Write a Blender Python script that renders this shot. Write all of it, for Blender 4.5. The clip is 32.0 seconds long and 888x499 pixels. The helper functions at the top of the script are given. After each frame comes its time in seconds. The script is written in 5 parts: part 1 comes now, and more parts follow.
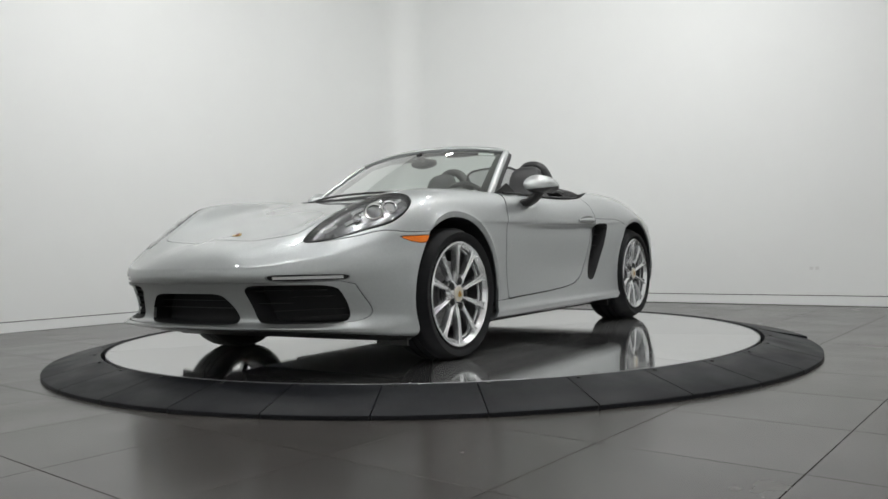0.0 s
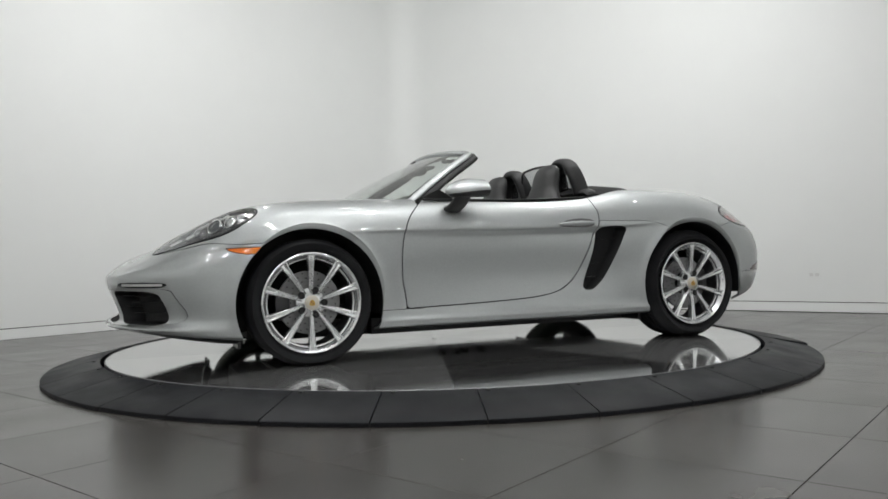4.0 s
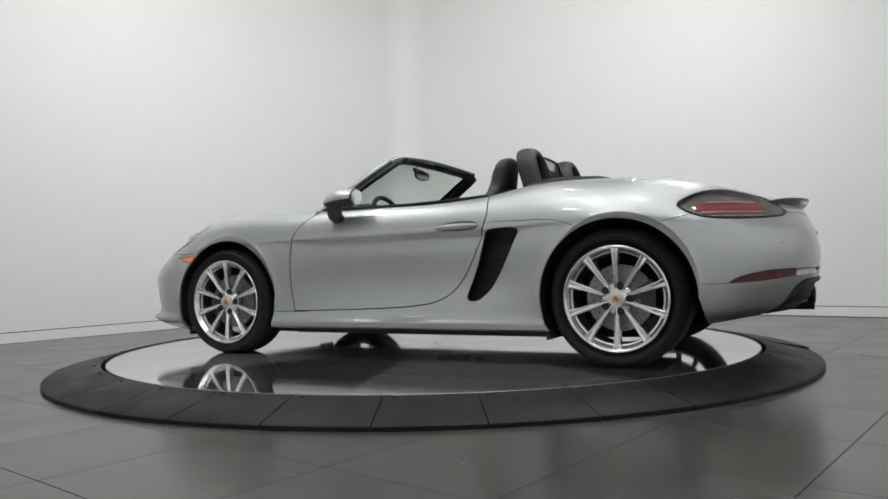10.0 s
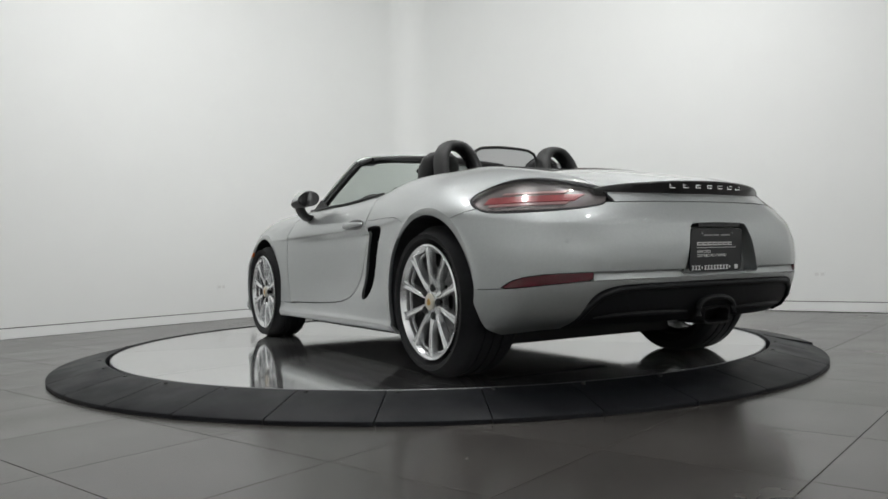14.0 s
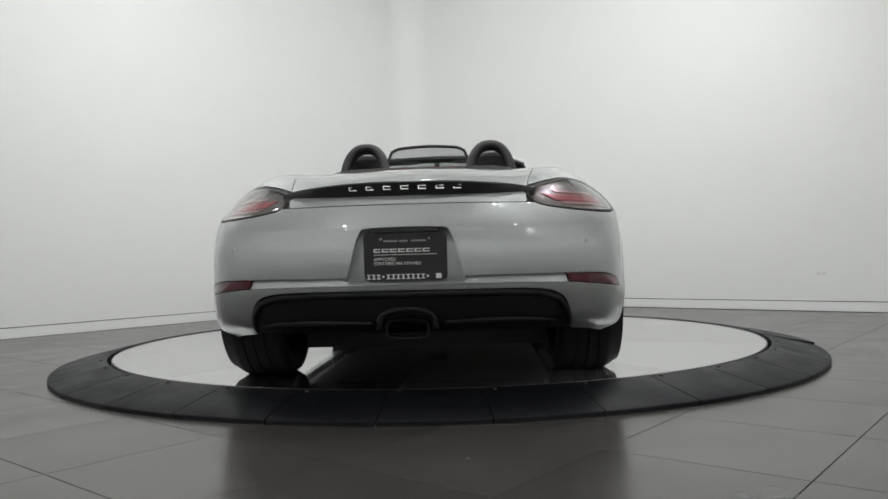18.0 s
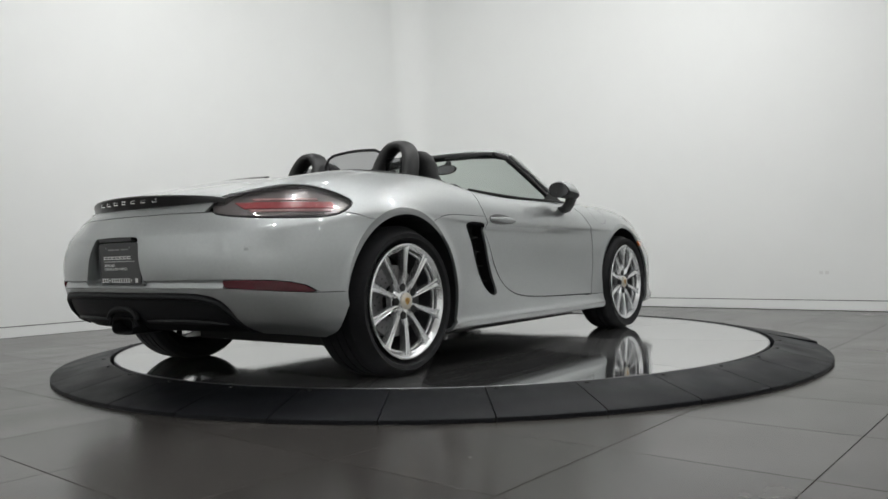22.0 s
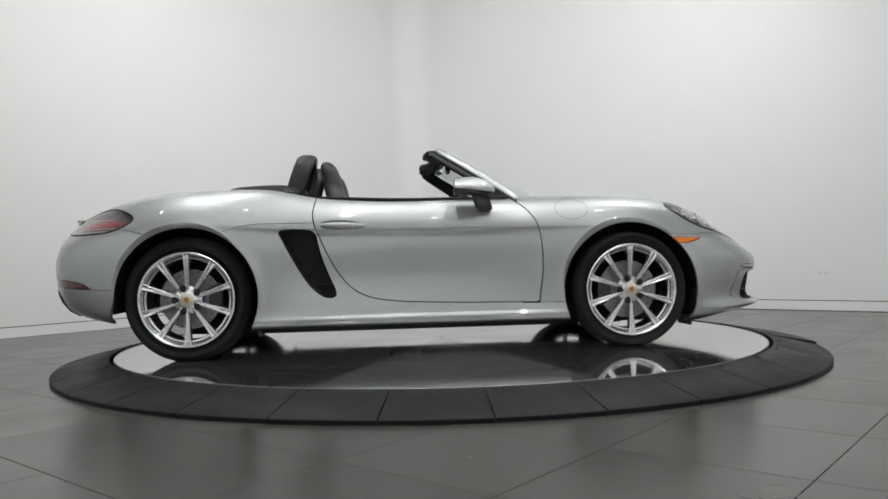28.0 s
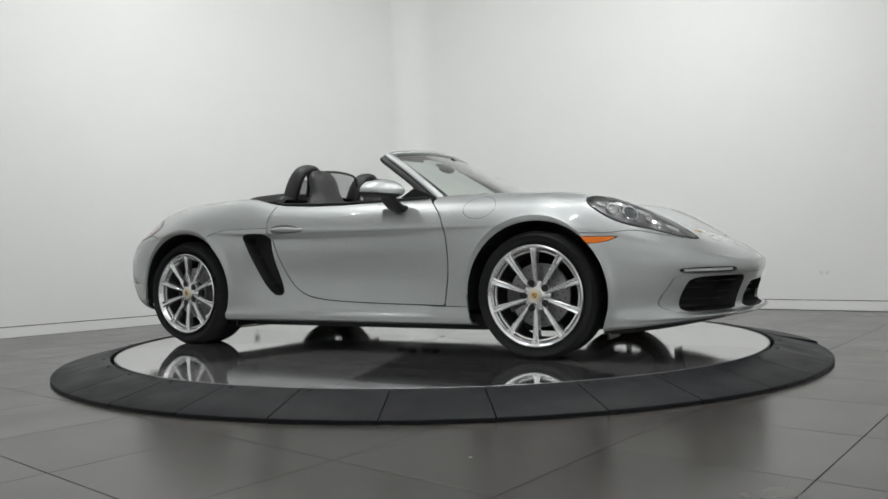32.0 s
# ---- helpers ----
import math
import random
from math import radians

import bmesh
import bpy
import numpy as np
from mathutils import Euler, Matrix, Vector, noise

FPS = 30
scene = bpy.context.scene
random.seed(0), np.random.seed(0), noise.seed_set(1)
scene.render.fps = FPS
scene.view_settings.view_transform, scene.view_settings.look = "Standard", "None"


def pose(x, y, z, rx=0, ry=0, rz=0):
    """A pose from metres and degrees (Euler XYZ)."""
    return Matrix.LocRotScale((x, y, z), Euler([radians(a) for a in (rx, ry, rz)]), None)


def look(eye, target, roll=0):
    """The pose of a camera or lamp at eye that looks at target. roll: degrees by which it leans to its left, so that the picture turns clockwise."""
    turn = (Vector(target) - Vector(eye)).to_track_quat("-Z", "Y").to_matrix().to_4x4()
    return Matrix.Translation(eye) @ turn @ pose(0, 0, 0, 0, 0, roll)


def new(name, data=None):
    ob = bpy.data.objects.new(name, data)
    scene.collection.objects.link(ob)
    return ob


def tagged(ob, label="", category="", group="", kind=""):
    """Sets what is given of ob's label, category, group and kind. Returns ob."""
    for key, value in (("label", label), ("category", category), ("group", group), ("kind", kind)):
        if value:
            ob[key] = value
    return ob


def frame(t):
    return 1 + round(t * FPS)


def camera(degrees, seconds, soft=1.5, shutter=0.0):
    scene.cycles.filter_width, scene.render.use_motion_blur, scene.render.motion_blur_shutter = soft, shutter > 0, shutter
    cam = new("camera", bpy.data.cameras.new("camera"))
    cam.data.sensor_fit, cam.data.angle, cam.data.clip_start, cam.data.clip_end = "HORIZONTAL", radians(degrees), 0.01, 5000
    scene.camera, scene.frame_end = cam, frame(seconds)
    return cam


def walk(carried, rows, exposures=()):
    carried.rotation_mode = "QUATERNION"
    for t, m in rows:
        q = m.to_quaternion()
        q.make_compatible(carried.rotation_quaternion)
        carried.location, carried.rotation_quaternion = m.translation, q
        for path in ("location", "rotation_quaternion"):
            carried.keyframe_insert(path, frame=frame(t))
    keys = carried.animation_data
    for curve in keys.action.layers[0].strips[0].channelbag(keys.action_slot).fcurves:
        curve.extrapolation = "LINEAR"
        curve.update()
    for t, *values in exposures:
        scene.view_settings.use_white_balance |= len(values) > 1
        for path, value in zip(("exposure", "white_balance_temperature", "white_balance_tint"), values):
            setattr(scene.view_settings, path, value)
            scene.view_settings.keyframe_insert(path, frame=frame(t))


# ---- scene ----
cam = camera(60.46, 32.0, soft=1.6)

EYE = Vector((0.0, -5.133, 0.607))
# seconds, degrees to the right of +y, degrees above level
CAMERA_WAY = [(0, 0.87, 0.28), (0.5, 0.87, 0.32), (1, 0.86, 0.38), (1.5, 0.86, 0.44), (2, 0.88, 0.52), (2.5, 0.88, 0.57), (3, 0.89, 0.63),
              (3.5, 0.90, 0.71), (5.5, 0.90, 0.86), (6, 0.89, 0.9), (7, 0.87, 0.95), (8, 0.86, 0.98), (9, 0.86, 1.06), (10, 0.84, 1.07)]
CAMERA_WAY += [(10.5, 0.8, 1.0), (11, 0.76, 0.94), (11.5, 0.73, 0.88), (12, 0.69, 0.84), (13, 0.63, 0.79), (14, 0.57, 0.73), (14.5, 0.55, 0.71),
               (16.5, 0.51, 0.7), (18, 0.46, 0.70), (19, 0.44, 0.68), (20, 0.4, 0.63), (21, 0.34, 0.62), (22, 0.29, 0.63)]
CAMERA_WAY += [(23, 0.27, 0.64), (24, 0.28, 0.63), (25.5, 0.29, 0.65), (27.5, 0.33, 0.66), (29, 0.35, 0.63), (30, 0.34, 0.62), (31, 0.31, 0.63),
               (32, 0.28, 0.63)]


def aim(yaw, pitch):
    a, b = radians(yaw), radians(pitch)
    return look(EYE, EYE + Vector((math.sin(a) * math.cos(b), math.cos(a) * math.cos(b), math.sin(b))), -1.49)


walk(cam, [(t, aim(a, b)) for t, a, b in CAMERA_WAY], exposures=[(0, 0.0), (32, 0.0)])

# ---- plan ----
DISC_Z = 0.078            # top of the turntable over the floor
DISC_R = 2.022
RING_IN, RING_OUT = 2.050, 2.347
SPIN = (235.5, -8.278)    # the car's heading at the start, and degrees a second
CAR_X, CAR_Y = -0.206, -0.002
WALL_TURN = 50.0          # the walls run along this heading and square to it
CORNER = Vector((-0.35, 5.77, 0))
ROOM, CEIL = 13.4, 4.40

# ---- light ----
world = bpy.data.worlds.new("room_world")
scene.world = world
world.use_nodes = True
world.node_tree.nodes["Background"].inputs[0].default_value = (0.9, 0.95, 1.0, 1)
world.node_tree.nodes["Background"].inputs[1].default_value = 0.02


def room_point(a, b, z):
    """a metres back from the far corner along the wall on the one side, b along the other."""
    t = radians(WALL_TURN)
    u, w = Vector((-math.cos(t), -math.sin(t), 0)), Vector((math.sin(t), -math.cos(t), 0))
    return CORNER + u * a + w * b + Vector((0, 0, z))


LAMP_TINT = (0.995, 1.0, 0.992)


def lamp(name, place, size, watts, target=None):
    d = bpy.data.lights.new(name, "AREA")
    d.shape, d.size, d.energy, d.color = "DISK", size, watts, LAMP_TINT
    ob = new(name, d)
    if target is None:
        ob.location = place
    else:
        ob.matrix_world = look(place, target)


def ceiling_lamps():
    # a grid of small downlights, and unseen fill lamps added to brighten each wall
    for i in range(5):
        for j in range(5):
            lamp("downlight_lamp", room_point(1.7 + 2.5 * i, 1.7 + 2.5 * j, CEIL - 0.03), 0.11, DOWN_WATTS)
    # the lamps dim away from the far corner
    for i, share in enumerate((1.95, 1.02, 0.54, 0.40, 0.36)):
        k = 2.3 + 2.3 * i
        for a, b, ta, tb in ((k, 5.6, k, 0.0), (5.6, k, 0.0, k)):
            lamp("wall_fill_lamp", room_point(a, b, CEIL - 0.06), 0.16, WALL_FILL_WATTS * share, room_point(ta, tb, 0.0))
    # added lamps brighten the walls out of view, which fill the car's sides
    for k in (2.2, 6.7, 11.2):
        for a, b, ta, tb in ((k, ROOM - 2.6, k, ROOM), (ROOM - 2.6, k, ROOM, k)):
            lamp("wall_fill_lamp", room_point(a, b, CEIL - 0.06), 0.16, WALL_FILL_WATTS * 1.9, room_point(ta, tb, 0.6))


DOWN_WATTS, WALL_FILL_WATTS = 2.6, 29
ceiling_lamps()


# ---- materials ----
def mat(name, color, rough=0.5, metal=0.0, coat=0.0, spec=0.5, grain=0.0, scale=30.0, bump=0.0, bump_scale=200.0, ior=1.5, emit=None, trans=0.0, rrough=0.0, rscale=6.0, vary=0.0):
    m = bpy.data.materials.new(name)
    m.use_nodes = True
    nt = m.node_tree
    b = nt.nodes["Principled BSDF"]
    b.inputs["Base Color"].default_value = (*color, 1)
    b.inputs["Roughness"].default_value = rough
    b.inputs["Metallic"].default_value = metal
    b.inputs["Coat Weight"].default_value = coat
    b.inputs["Coat Roughness"].default_value = 0.03
    b.inputs["Coat IOR"].default_value = 1.6
    b.inputs["Specular IOR Level"].default_value = spec
    b.inputs["IOR"].default_value = ior
    b.inputs["Transmission Weight"].default_value = trans
    if emit:
        b.inputs["Emission Color"].default_value = (*emit[0], 1)
        b.inputs["Emission Strength"].default_value = emit[1]
    co = nt.nodes.new("ShaderNodeTexCoord").outputs["Object"]
    if vary > 0:
        # each piece takes its own stretch of the pattern and its own tone
        oi, sh = nt.nodes.new("ShaderNodeObjectInfo"), nt.nodes.new("ShaderNodeVectorMath")
        sh.operation = "MULTIPLY_ADD"
        sh.inputs[1].default_value = (40, 23, 31)
        nt.links.new(oi.outputs["Random"], sh.inputs[0])
        nt.links.new(co, sh.inputs[2])
        co = sh.outputs[0]
    if grain > 0:
        n1, n2 = nt.nodes.new("ShaderNodeTexNoise"), nt.nodes.new("ShaderNodeTexNoise")
        n1.inputs["Scale"].default_value, n2.inputs["Scale"].default_value = scale, scale * 0.09
        n1.inputs["Detail"].default_value = n2.inputs["Detail"].default_value = 4
        add = nt.nodes.new("ShaderNodeMath")
        add.operation = "ADD"
        mr = nt.nodes.new("ShaderNodeMapRange")
        mr.inputs["From Min"].default_value, mr.inputs["From Max"].default_value = 0.6, 1.4
        mr.inputs["To Min"].default_value, mr.inputs["To Max"].default_value = 1 - grain, 1 + grain
        mix = nt.nodes.new("ShaderNodeVectorMath")
        mix.operation = "SCALE"
        mix.inputs[0].default_value = color
        for n in (n1, n2):
            nt.links.new(co, n.inputs["Vector"])
        nt.links.new(n1.outputs["Fac"], add.inputs[0])
        nt.links.new(n2.outputs["Fac"], add.inputs[1])
        if vary > 0:
            tone = nt.nodes.new("ShaderNodeMath")
            tone.operation = "MULTIPLY_ADD"
            tone.inputs[1].default_value, tone.inputs[2].default_value = vary / grain * 0.8, -vary / grain * 0.4
            nt.links.new(oi.outputs["Random"], tone.inputs[0])
            sm = nt.nodes.new("ShaderNodeMath")
            nt.links.new(add.outputs[0], sm.inputs[0])
            nt.links.new(tone.outputs[0], sm.inputs[1])
            add = sm
        nt.links.new(add.outputs[0], mr.inputs["Value"])
        mr.clamp = False
        nt.links.new(mr.outputs[0], mix.inputs["Scale"])
        nt.links.new(mix.outputs[0], b.inputs["Base Color"])
    if rrough > 0:
        n3 = nt.nodes.new("ShaderNodeTexNoise")
        n3.inputs["Scale"].default_value, n3.inputs["Detail"].default_value = rscale, 5
        mr = nt.nodes.new("ShaderNodeMapRange")
        mr.inputs["From Min"].default_value, mr.inputs["From Max"].default_value = 0.3, 0.7
        mr.inputs["To Min"].default_value, mr.inputs["To Max"].default_value = rough - rrough, rough + rrough
        nt.links.new(co, n3.inputs["Vector"])
        nt.links.new(n3.outputs["Fac"], mr.inputs["Value"])
        nt.links.new(mr.outputs[0], b.inputs["Roughness"])
    if bump > 0:
        n4, bp = nt.nodes.new("ShaderNodeTexNoise"), nt.nodes.new("ShaderNodeBump")
        n4.inputs["Scale"].default_value, n4.inputs["Detail"].default_value = bump_scale, 3
        bp.inputs["Strength"].default_value, bp.inputs["Distance"].default_value = bump, 0.002
        nt.links.new(co, n4.inputs["Vector"])
        nt.links.new(n4.outputs["Fac"], bp.inputs["Height"])
        nt.links.new(bp.outputs[0], b.inputs["Normal"])
    return m


PAINT = mat("silver_paint", (0.424, 0.442, 0.444), rough=0.455, metal=0.91, coat=1.0, grain=0.05, scale=900)
BLACK = mat("black_plastic", (0.007, 0.007, 0.0075), rough=0.42, grain=0.2, scale=60, bump=0.15, bump_scale=400)
GLOSS = mat("gloss_black", (0.006, 0.006, 0.007), rough=0.08, coat=0.6)
DARK = mat("dark_cavity", (0.0070, 0.0072, 0.0082), rough=0.7)
RUBBER = mat("tyre_rubber", (0.0105, 0.0108, 0.0122), rough=0.65, spec=0.22, grain=0.25, scale=40, bump=0.2, bump_scale=300)
ALLOY = mat("alloy_silver", (0.72, 0.73, 0.74), rough=0.24, metal=0.9, coat=0.4, grain=0.04, scale=300)
STEEL = mat("brake_steel", (0.30, 0.30, 0.31), rough=0.35, metal=0.9, grain=0.15, scale=120)
WALLP = mat("white_wall_paint", (0.80, 0.81, 0.80), rough=0.55, grain=0.012, scale=3, bump=0.05, bump_scale=90)
CEILP = mat("ceiling_paint", (0.80, 0.80, 0.79), rough=0.8, grain=0.02, scale=2)
FLOORM = mat("grey_floor_tile", (0.070, 0.065, 0.061), rough=0.24, vary=0.12, grain=0.22, scale=10, rrough=0.035, rscale=2.2)
GROUT = mat("dark_grout", (0.045, 0.042, 0.04), rough=0.8, grain=0.2, scale=80)
RINGM = mat("black_rubber_ramp", (0.0084, 0.0092, 0.0116), rough=0.52, spec=0.22, grain=0.25, scale=14, rrough=0.08, rscale=5, bump=0.2, bump_scale=260)
DISCM = [mat("brushed_steel_plate", (c, c, c), rough=r, metal=m, grain=0.06, scale=8, rrough=0.02, rscale=4) for c, r, m in ((0.72, 0.075, 0.87), (0.74, 0.055, 0.96))]


# ---- mesh helpers ----
def part(name, bm, material, parent=None, label="", smooth=True):
    me = bpy.data.meshes.new(name)
    bmesh.ops.recalc_face_normals(bm, faces=bm.faces)
    bm.to_mesh(me)
    bm.free()
    me.materials.append(material)
    if smooth:
        me.polygons.foreach_set("use_smooth", [True] * len(me.polygons))
        me.set_sharp_from_angle(angle=radians(38))
    ob = new(name, me)
    ob.parent = parent
    if label:
        ob["label"] = label
    return ob


def box(bm, c, s, m=None):
    r = bmesh.ops.create_cube(bm, size=1, matrix=(m or Matrix()) @ Matrix.Translation(c) @ Matrix.Diagonal((*s, 1)))
    return r["verts"]


def revolve(bm, profile, n=48, m=None, closed=False):
    """Turns (radius, height) pairs round the z axis."""
    m = m or Matrix()
    rings = [[bm.verts.new(m @ Vector((r * math.cos(2 * math.pi * i / n), r * math.sin(2 * math.pi * i / n), z))) for i in range(n)] for r, z in profile]
    pairs = list(zip(rings, rings[1:])) + ([(rings[-1], rings[0])] if closed else [])
    for a, b in pairs:
        for i in range(n):
            bm.faces.new((a[i], a[(i + 1) % n], b[(i + 1) % n], b[i]))
    return rings


def tube(bm, pts, r, n=10, closed=False):
    """A round bar along points; r may be one radius or one for each point."""
    pts = [Vector(p) for p in pts]
    rr = r if isinstance(r, (list, tuple)) else [r] * len(pts)
    rings, up = [], Vector((0, 0, 1))
    for i, p in enumerate(pts):
        a, b = pts[i - 1] if (i or closed) else p, pts[(i + 1) % len(pts)] if (i < len(pts) - 1 or closed) else p
        d = (b - a).normalized()
        x = d.cross(up)
        x = x.normalized() if x.length > 0.05 else d.cross(Vector((1, 0, 0))).normalized()
        y = x.cross(d).normalized()
        rings.append([bm.verts.new(p + rr[i] * (math.cos(2 * math.pi * k / n) * x + math.sin(2 * math.pi * k / n) * y)) for k in range(n)])
    for a, b in list(zip(rings, rings[1:])) + ([(rings[-1], rings[0])] if closed else []):
        for k in range(n):
            bm.faces.new((a[k], a[(k + 1) % n], b[(k + 1) % n], b[k]))
    if not closed:
        bm.faces.new(rings[0][::-1]), bm.faces.new(rings[-1])


def prism(bm, outline, thickness, m=None):
    """A closed outline in the xy plane, raised to a thickness."""
    m = m or Matrix()
    lo = [bm.verts.new(m @ Vector((x, y, 0))) for x, y in outline]
    hi = [bm.verts.new(m @ Vector((x, y, thickness))) for x, y in outline]
    bm.faces.new(lo[::-1]), bm.faces.new(hi)
    for i in range(len(lo)):
        j = (i + 1) % len(lo)
        bm.faces.new((lo[i], lo[j], hi[j], hi[i]))


# ---- the room ----
def room():
    t = radians(WALL_TURN)
    u, w = Vector((-math.cos(t), -math.sin(t), 0)), Vector((math.sin(t), -math.cos(t), 0))
    frame_m = Matrix((( u.x, w.x, 0, CORNER.x), (u.y, w.y, 0, CORNER.y), (0, 0, 1, 0), (0, 0, 0, 1)))
    fl = bmesh.new()
    box(fl, (ROOM / 2, ROOM / 2, -0.054), (ROOM + 0.5, ROOM + 0.5, 0.1), frame_m)
    floor = tagged(part("floor", fl, GROUT, None, "", False), "dark grout bed under polished grey floor tiles", "floor", kind="structure")
    # two walls meet in a coved corner
    cove, h = 0.42, CEIL
    line = [(ROOM, 0)] + [(cove - cove * math.sin(k * math.pi / 24), cove - cove * math.cos(k * math.pi / 24)) for k in range(13)] + [(0, ROOM)]
    back = [(-0.15, ROOM), (-0.15, -0.15), (ROOM, -0.15)]
    bm = bmesh.new()
    prism(bm, line + back, h - 0.099, frame_m @ Matrix.Translation((0, 0, 0.099)))
    tagged(part("wall_far", bm, WALLP), "smooth white painted studio wall with a coved corner", "wall", kind="structure")
    # two unseen walls, added to close the room and throw its light back
    for name, a, b in (("wall_near", (ROOM, -0.15), (ROOM + 0.15, ROOM)), ("wall_behind", (-0.15, ROOM), (ROOM + 0.15, ROOM + 0.15))):
        bm = bmesh.new()
        box(bm, ((a[0] + b[0]) / 2, (a[1] + b[1]) / 2, h / 2), (b[0] - a[0], b[1] - a[1], h), frame_m)
        tagged(part(name, bm, WALLP, None, "", False), "plain white wall out of view, added to close the room", "wall", kind="structure")
    bm = bmesh.new()
    box(bm, (ROOM / 2, ROOM / 2, h + 0.05), (ROOM + 0.5, ROOM + 0.5, 0.1), frame_m)
    tagged(part("ceiling", bm, CEILP, None, "", False), "plain white painted studio ceiling", "ceiling", kind="structure")
    # skirting under a shadow gap; a strip of dark colour gives the gap's shade
    bm = bmesh.new()
    off = [(max(x, 0.012) if y > 1 else x, max(y, 0.012) if x > 1 else y) for x, y in line]
    prism(bm, off + back, 0.091, frame_m)
    tagged(part("baseboard", bm, WALLP), "white flush skirting board below a dark shadow gap", "baseboard", kind="structure")
    bm = bmesh.new()
    prism(bm, [(x - 0.012, y - 0.012) for x, y in line] + back, 0.016, frame_m @ Matrix.Translation((0, 0, 0.087)))
    tagged(part("trim", bm, GROUT), "dark strip giving the shade of the gap above the skirting", "trim", kind="structure")
    return frame_m, floor


ROOM_M, FLOOR = room()


def tiles(floor):
    """Square-edged floor tiles, each a piece of its own."""
    t = radians(WALL_TURN)
    u, w = Vector((math.cos(t), math.sin(t), 0)), Vector((math.sin(t), -math.cos(t), 0))
    pa, pb, a0, b0 = 0.5835, 0.608, -0.618, 0.325
    me = bpy.data.meshes.new("tile")
    bm = bmesh.new()
    x, y, c = pa / 2 - 0.0016, pb / 2 - 0.0016, 0.0006
    lo = [bm.verts.new((sx * x, sy * y, -0.006)) for sx, sy in ((-1, -1), (1, -1), (1, 1), (-1, 1))]
    md = [bm.verts.new((sx * x, sy * y, -c * 0.6)) for sx, sy in ((-1, -1), (1, -1), (1, 1), (-1, 1))]
    hi = [bm.verts.new((sx * (x - c), sy * (y - c), 0)) for sx, sy in ((-1, -1), (1, -1), (1, 1), (-1, 1))]
    bm.faces.new(hi)
    for i in range(4):
        bm.faces.new((lo[i], lo[(i + 1) % 4], md[(i + 1) % 4], md[i])), bm.faces.new((md[i], md[(i + 1) % 4], hi[(i + 1) % 4], hi[i]))
    bmesh.ops.recalc_face_normals(bm, faces=bm.faces)
    bm.to_mesh(me)
    bm.free()
    me.materials.append(FLOORM)
    for i in range(-20, 22):
        for j in range(-20, 22):
            p = u * (a0 + pa * (i + 0.5)) + w * (b0 + pb * (j + 0.5))
            d = p - CORNER
            ca, cb = -d.dot(u), d.dot(w)
            if 0.1 < ca < ROOM and 0.1 < cb < ROOM and p.length > 1.4:
                ob = new("tile", me)
                ob.parent = floor
                ob.matrix_basis = Matrix.Translation(p) @ Matrix.Rotation(t, 4, "Z")


def outlet(place):
    bm = bmesh.new()
    box(bm, (0, 0, 0), (0.105, 0.007, 0.062))
    bmesh.ops.bevel(bm, geom=bm.edges[:], offset=0.003, segments=2, affect="EDGES")
    root = part("wall_outlet", bm, WALLP)
    for dx in (-0.026, 0.026):
        b2 = bmesh.new()
        box(b2, (dx, 0.0045, 0), (0.034, 0.003, 0.03))
        bmesh.ops.bevel(b2, geom=b2.edges[:], offset=0.001, segments=1, affect="EDGES")
        part("socket", b2, OUTM, root)
    tagged(root, "white twin wall outlet plate on the white wall", "outlet", group="wall outlets")
    root.matrix_basis = place


def wall_fitting(place):
    bm = bmesh.new()
    box(bm, (0, 0.010, 0), (0.070, 0.028, 0.040))
    bmesh.ops.bevel(bm, geom=bm.edges[:], offset=0.008, segments=3, affect="EDGES")
    root = part("wall_fitting", bm, GREYM)
    b2 = bmesh.new()
    box(b2, (0.030, 0.012, 0.018), (0.030, 0.020, 0.018))
    bmesh.ops.bevel(b2, geom=b2.edges[:], offset=0.005, segments=2, affect="EDGES")
    part("cap", b2, GREYM, root)
    tagged(root, "small dark grey fitting low on the white wall", "fitting")
    root.matrix_basis = place


OUTM = mat("outlet_grey", (0.70, 0.70, 0.69), rough=0.4)
GREYM = mat("fitting_grey", (0.12, 0.12, 0.12), rough=0.45, grain=0.2, scale=60)
OUT_B, OUT_Z = 5.365, 0.365


# ---- the turntable ----
def turntable():
    root = new("turntable")
    root.location = (0, 0, DISC_Z)
    tagged(root, "round brushed steel turntable platform with a thin rim", "turntable")
    for k in range(10):
        a0, a1 = radians(34 + 36 * k) + 0.0008, radians(70 + 36 * k) - 0.0008
        bm = bmesh.new()
        arc = [(DISC_R * math.cos(a0 + (a1 - a0) * i / 18), DISC_R * math.sin(a0 + (a1 - a0) * i / 18)) for i in range(19)]
        inner = [(0.02 * math.cos(a1), 0.02 * math.sin(a1)), (0.02 * math.cos(a0), 0.02 * math.sin(a0))]
        prism(bm, arc + inner, 0.006, Matrix.Translation((0, 0, -0.006)))
        part("plate", bm, DISCM[k % 2], root, "", False)
    bm = bmesh.new()
    revolve(bm, [(0.0, -0.07), (DISC_R - 0.004, -0.07), (DISC_R - 0.004, -0.008), (0.0, -0.008)], 128)
    part("drum", bm, BLACK, root)
    bm = bmesh.new()
    revolve(bm, [(DISC_R, -0.03), (DISC_R + 0.006, -0.03), (DISC_R + 0.006, 0.0), (DISC_R + 0.004, 0.002), (DISC_R, 0.002)], 160, closed=True)
    part("rim", bm, STEEL, root, "thin bright metal rim")
    return root


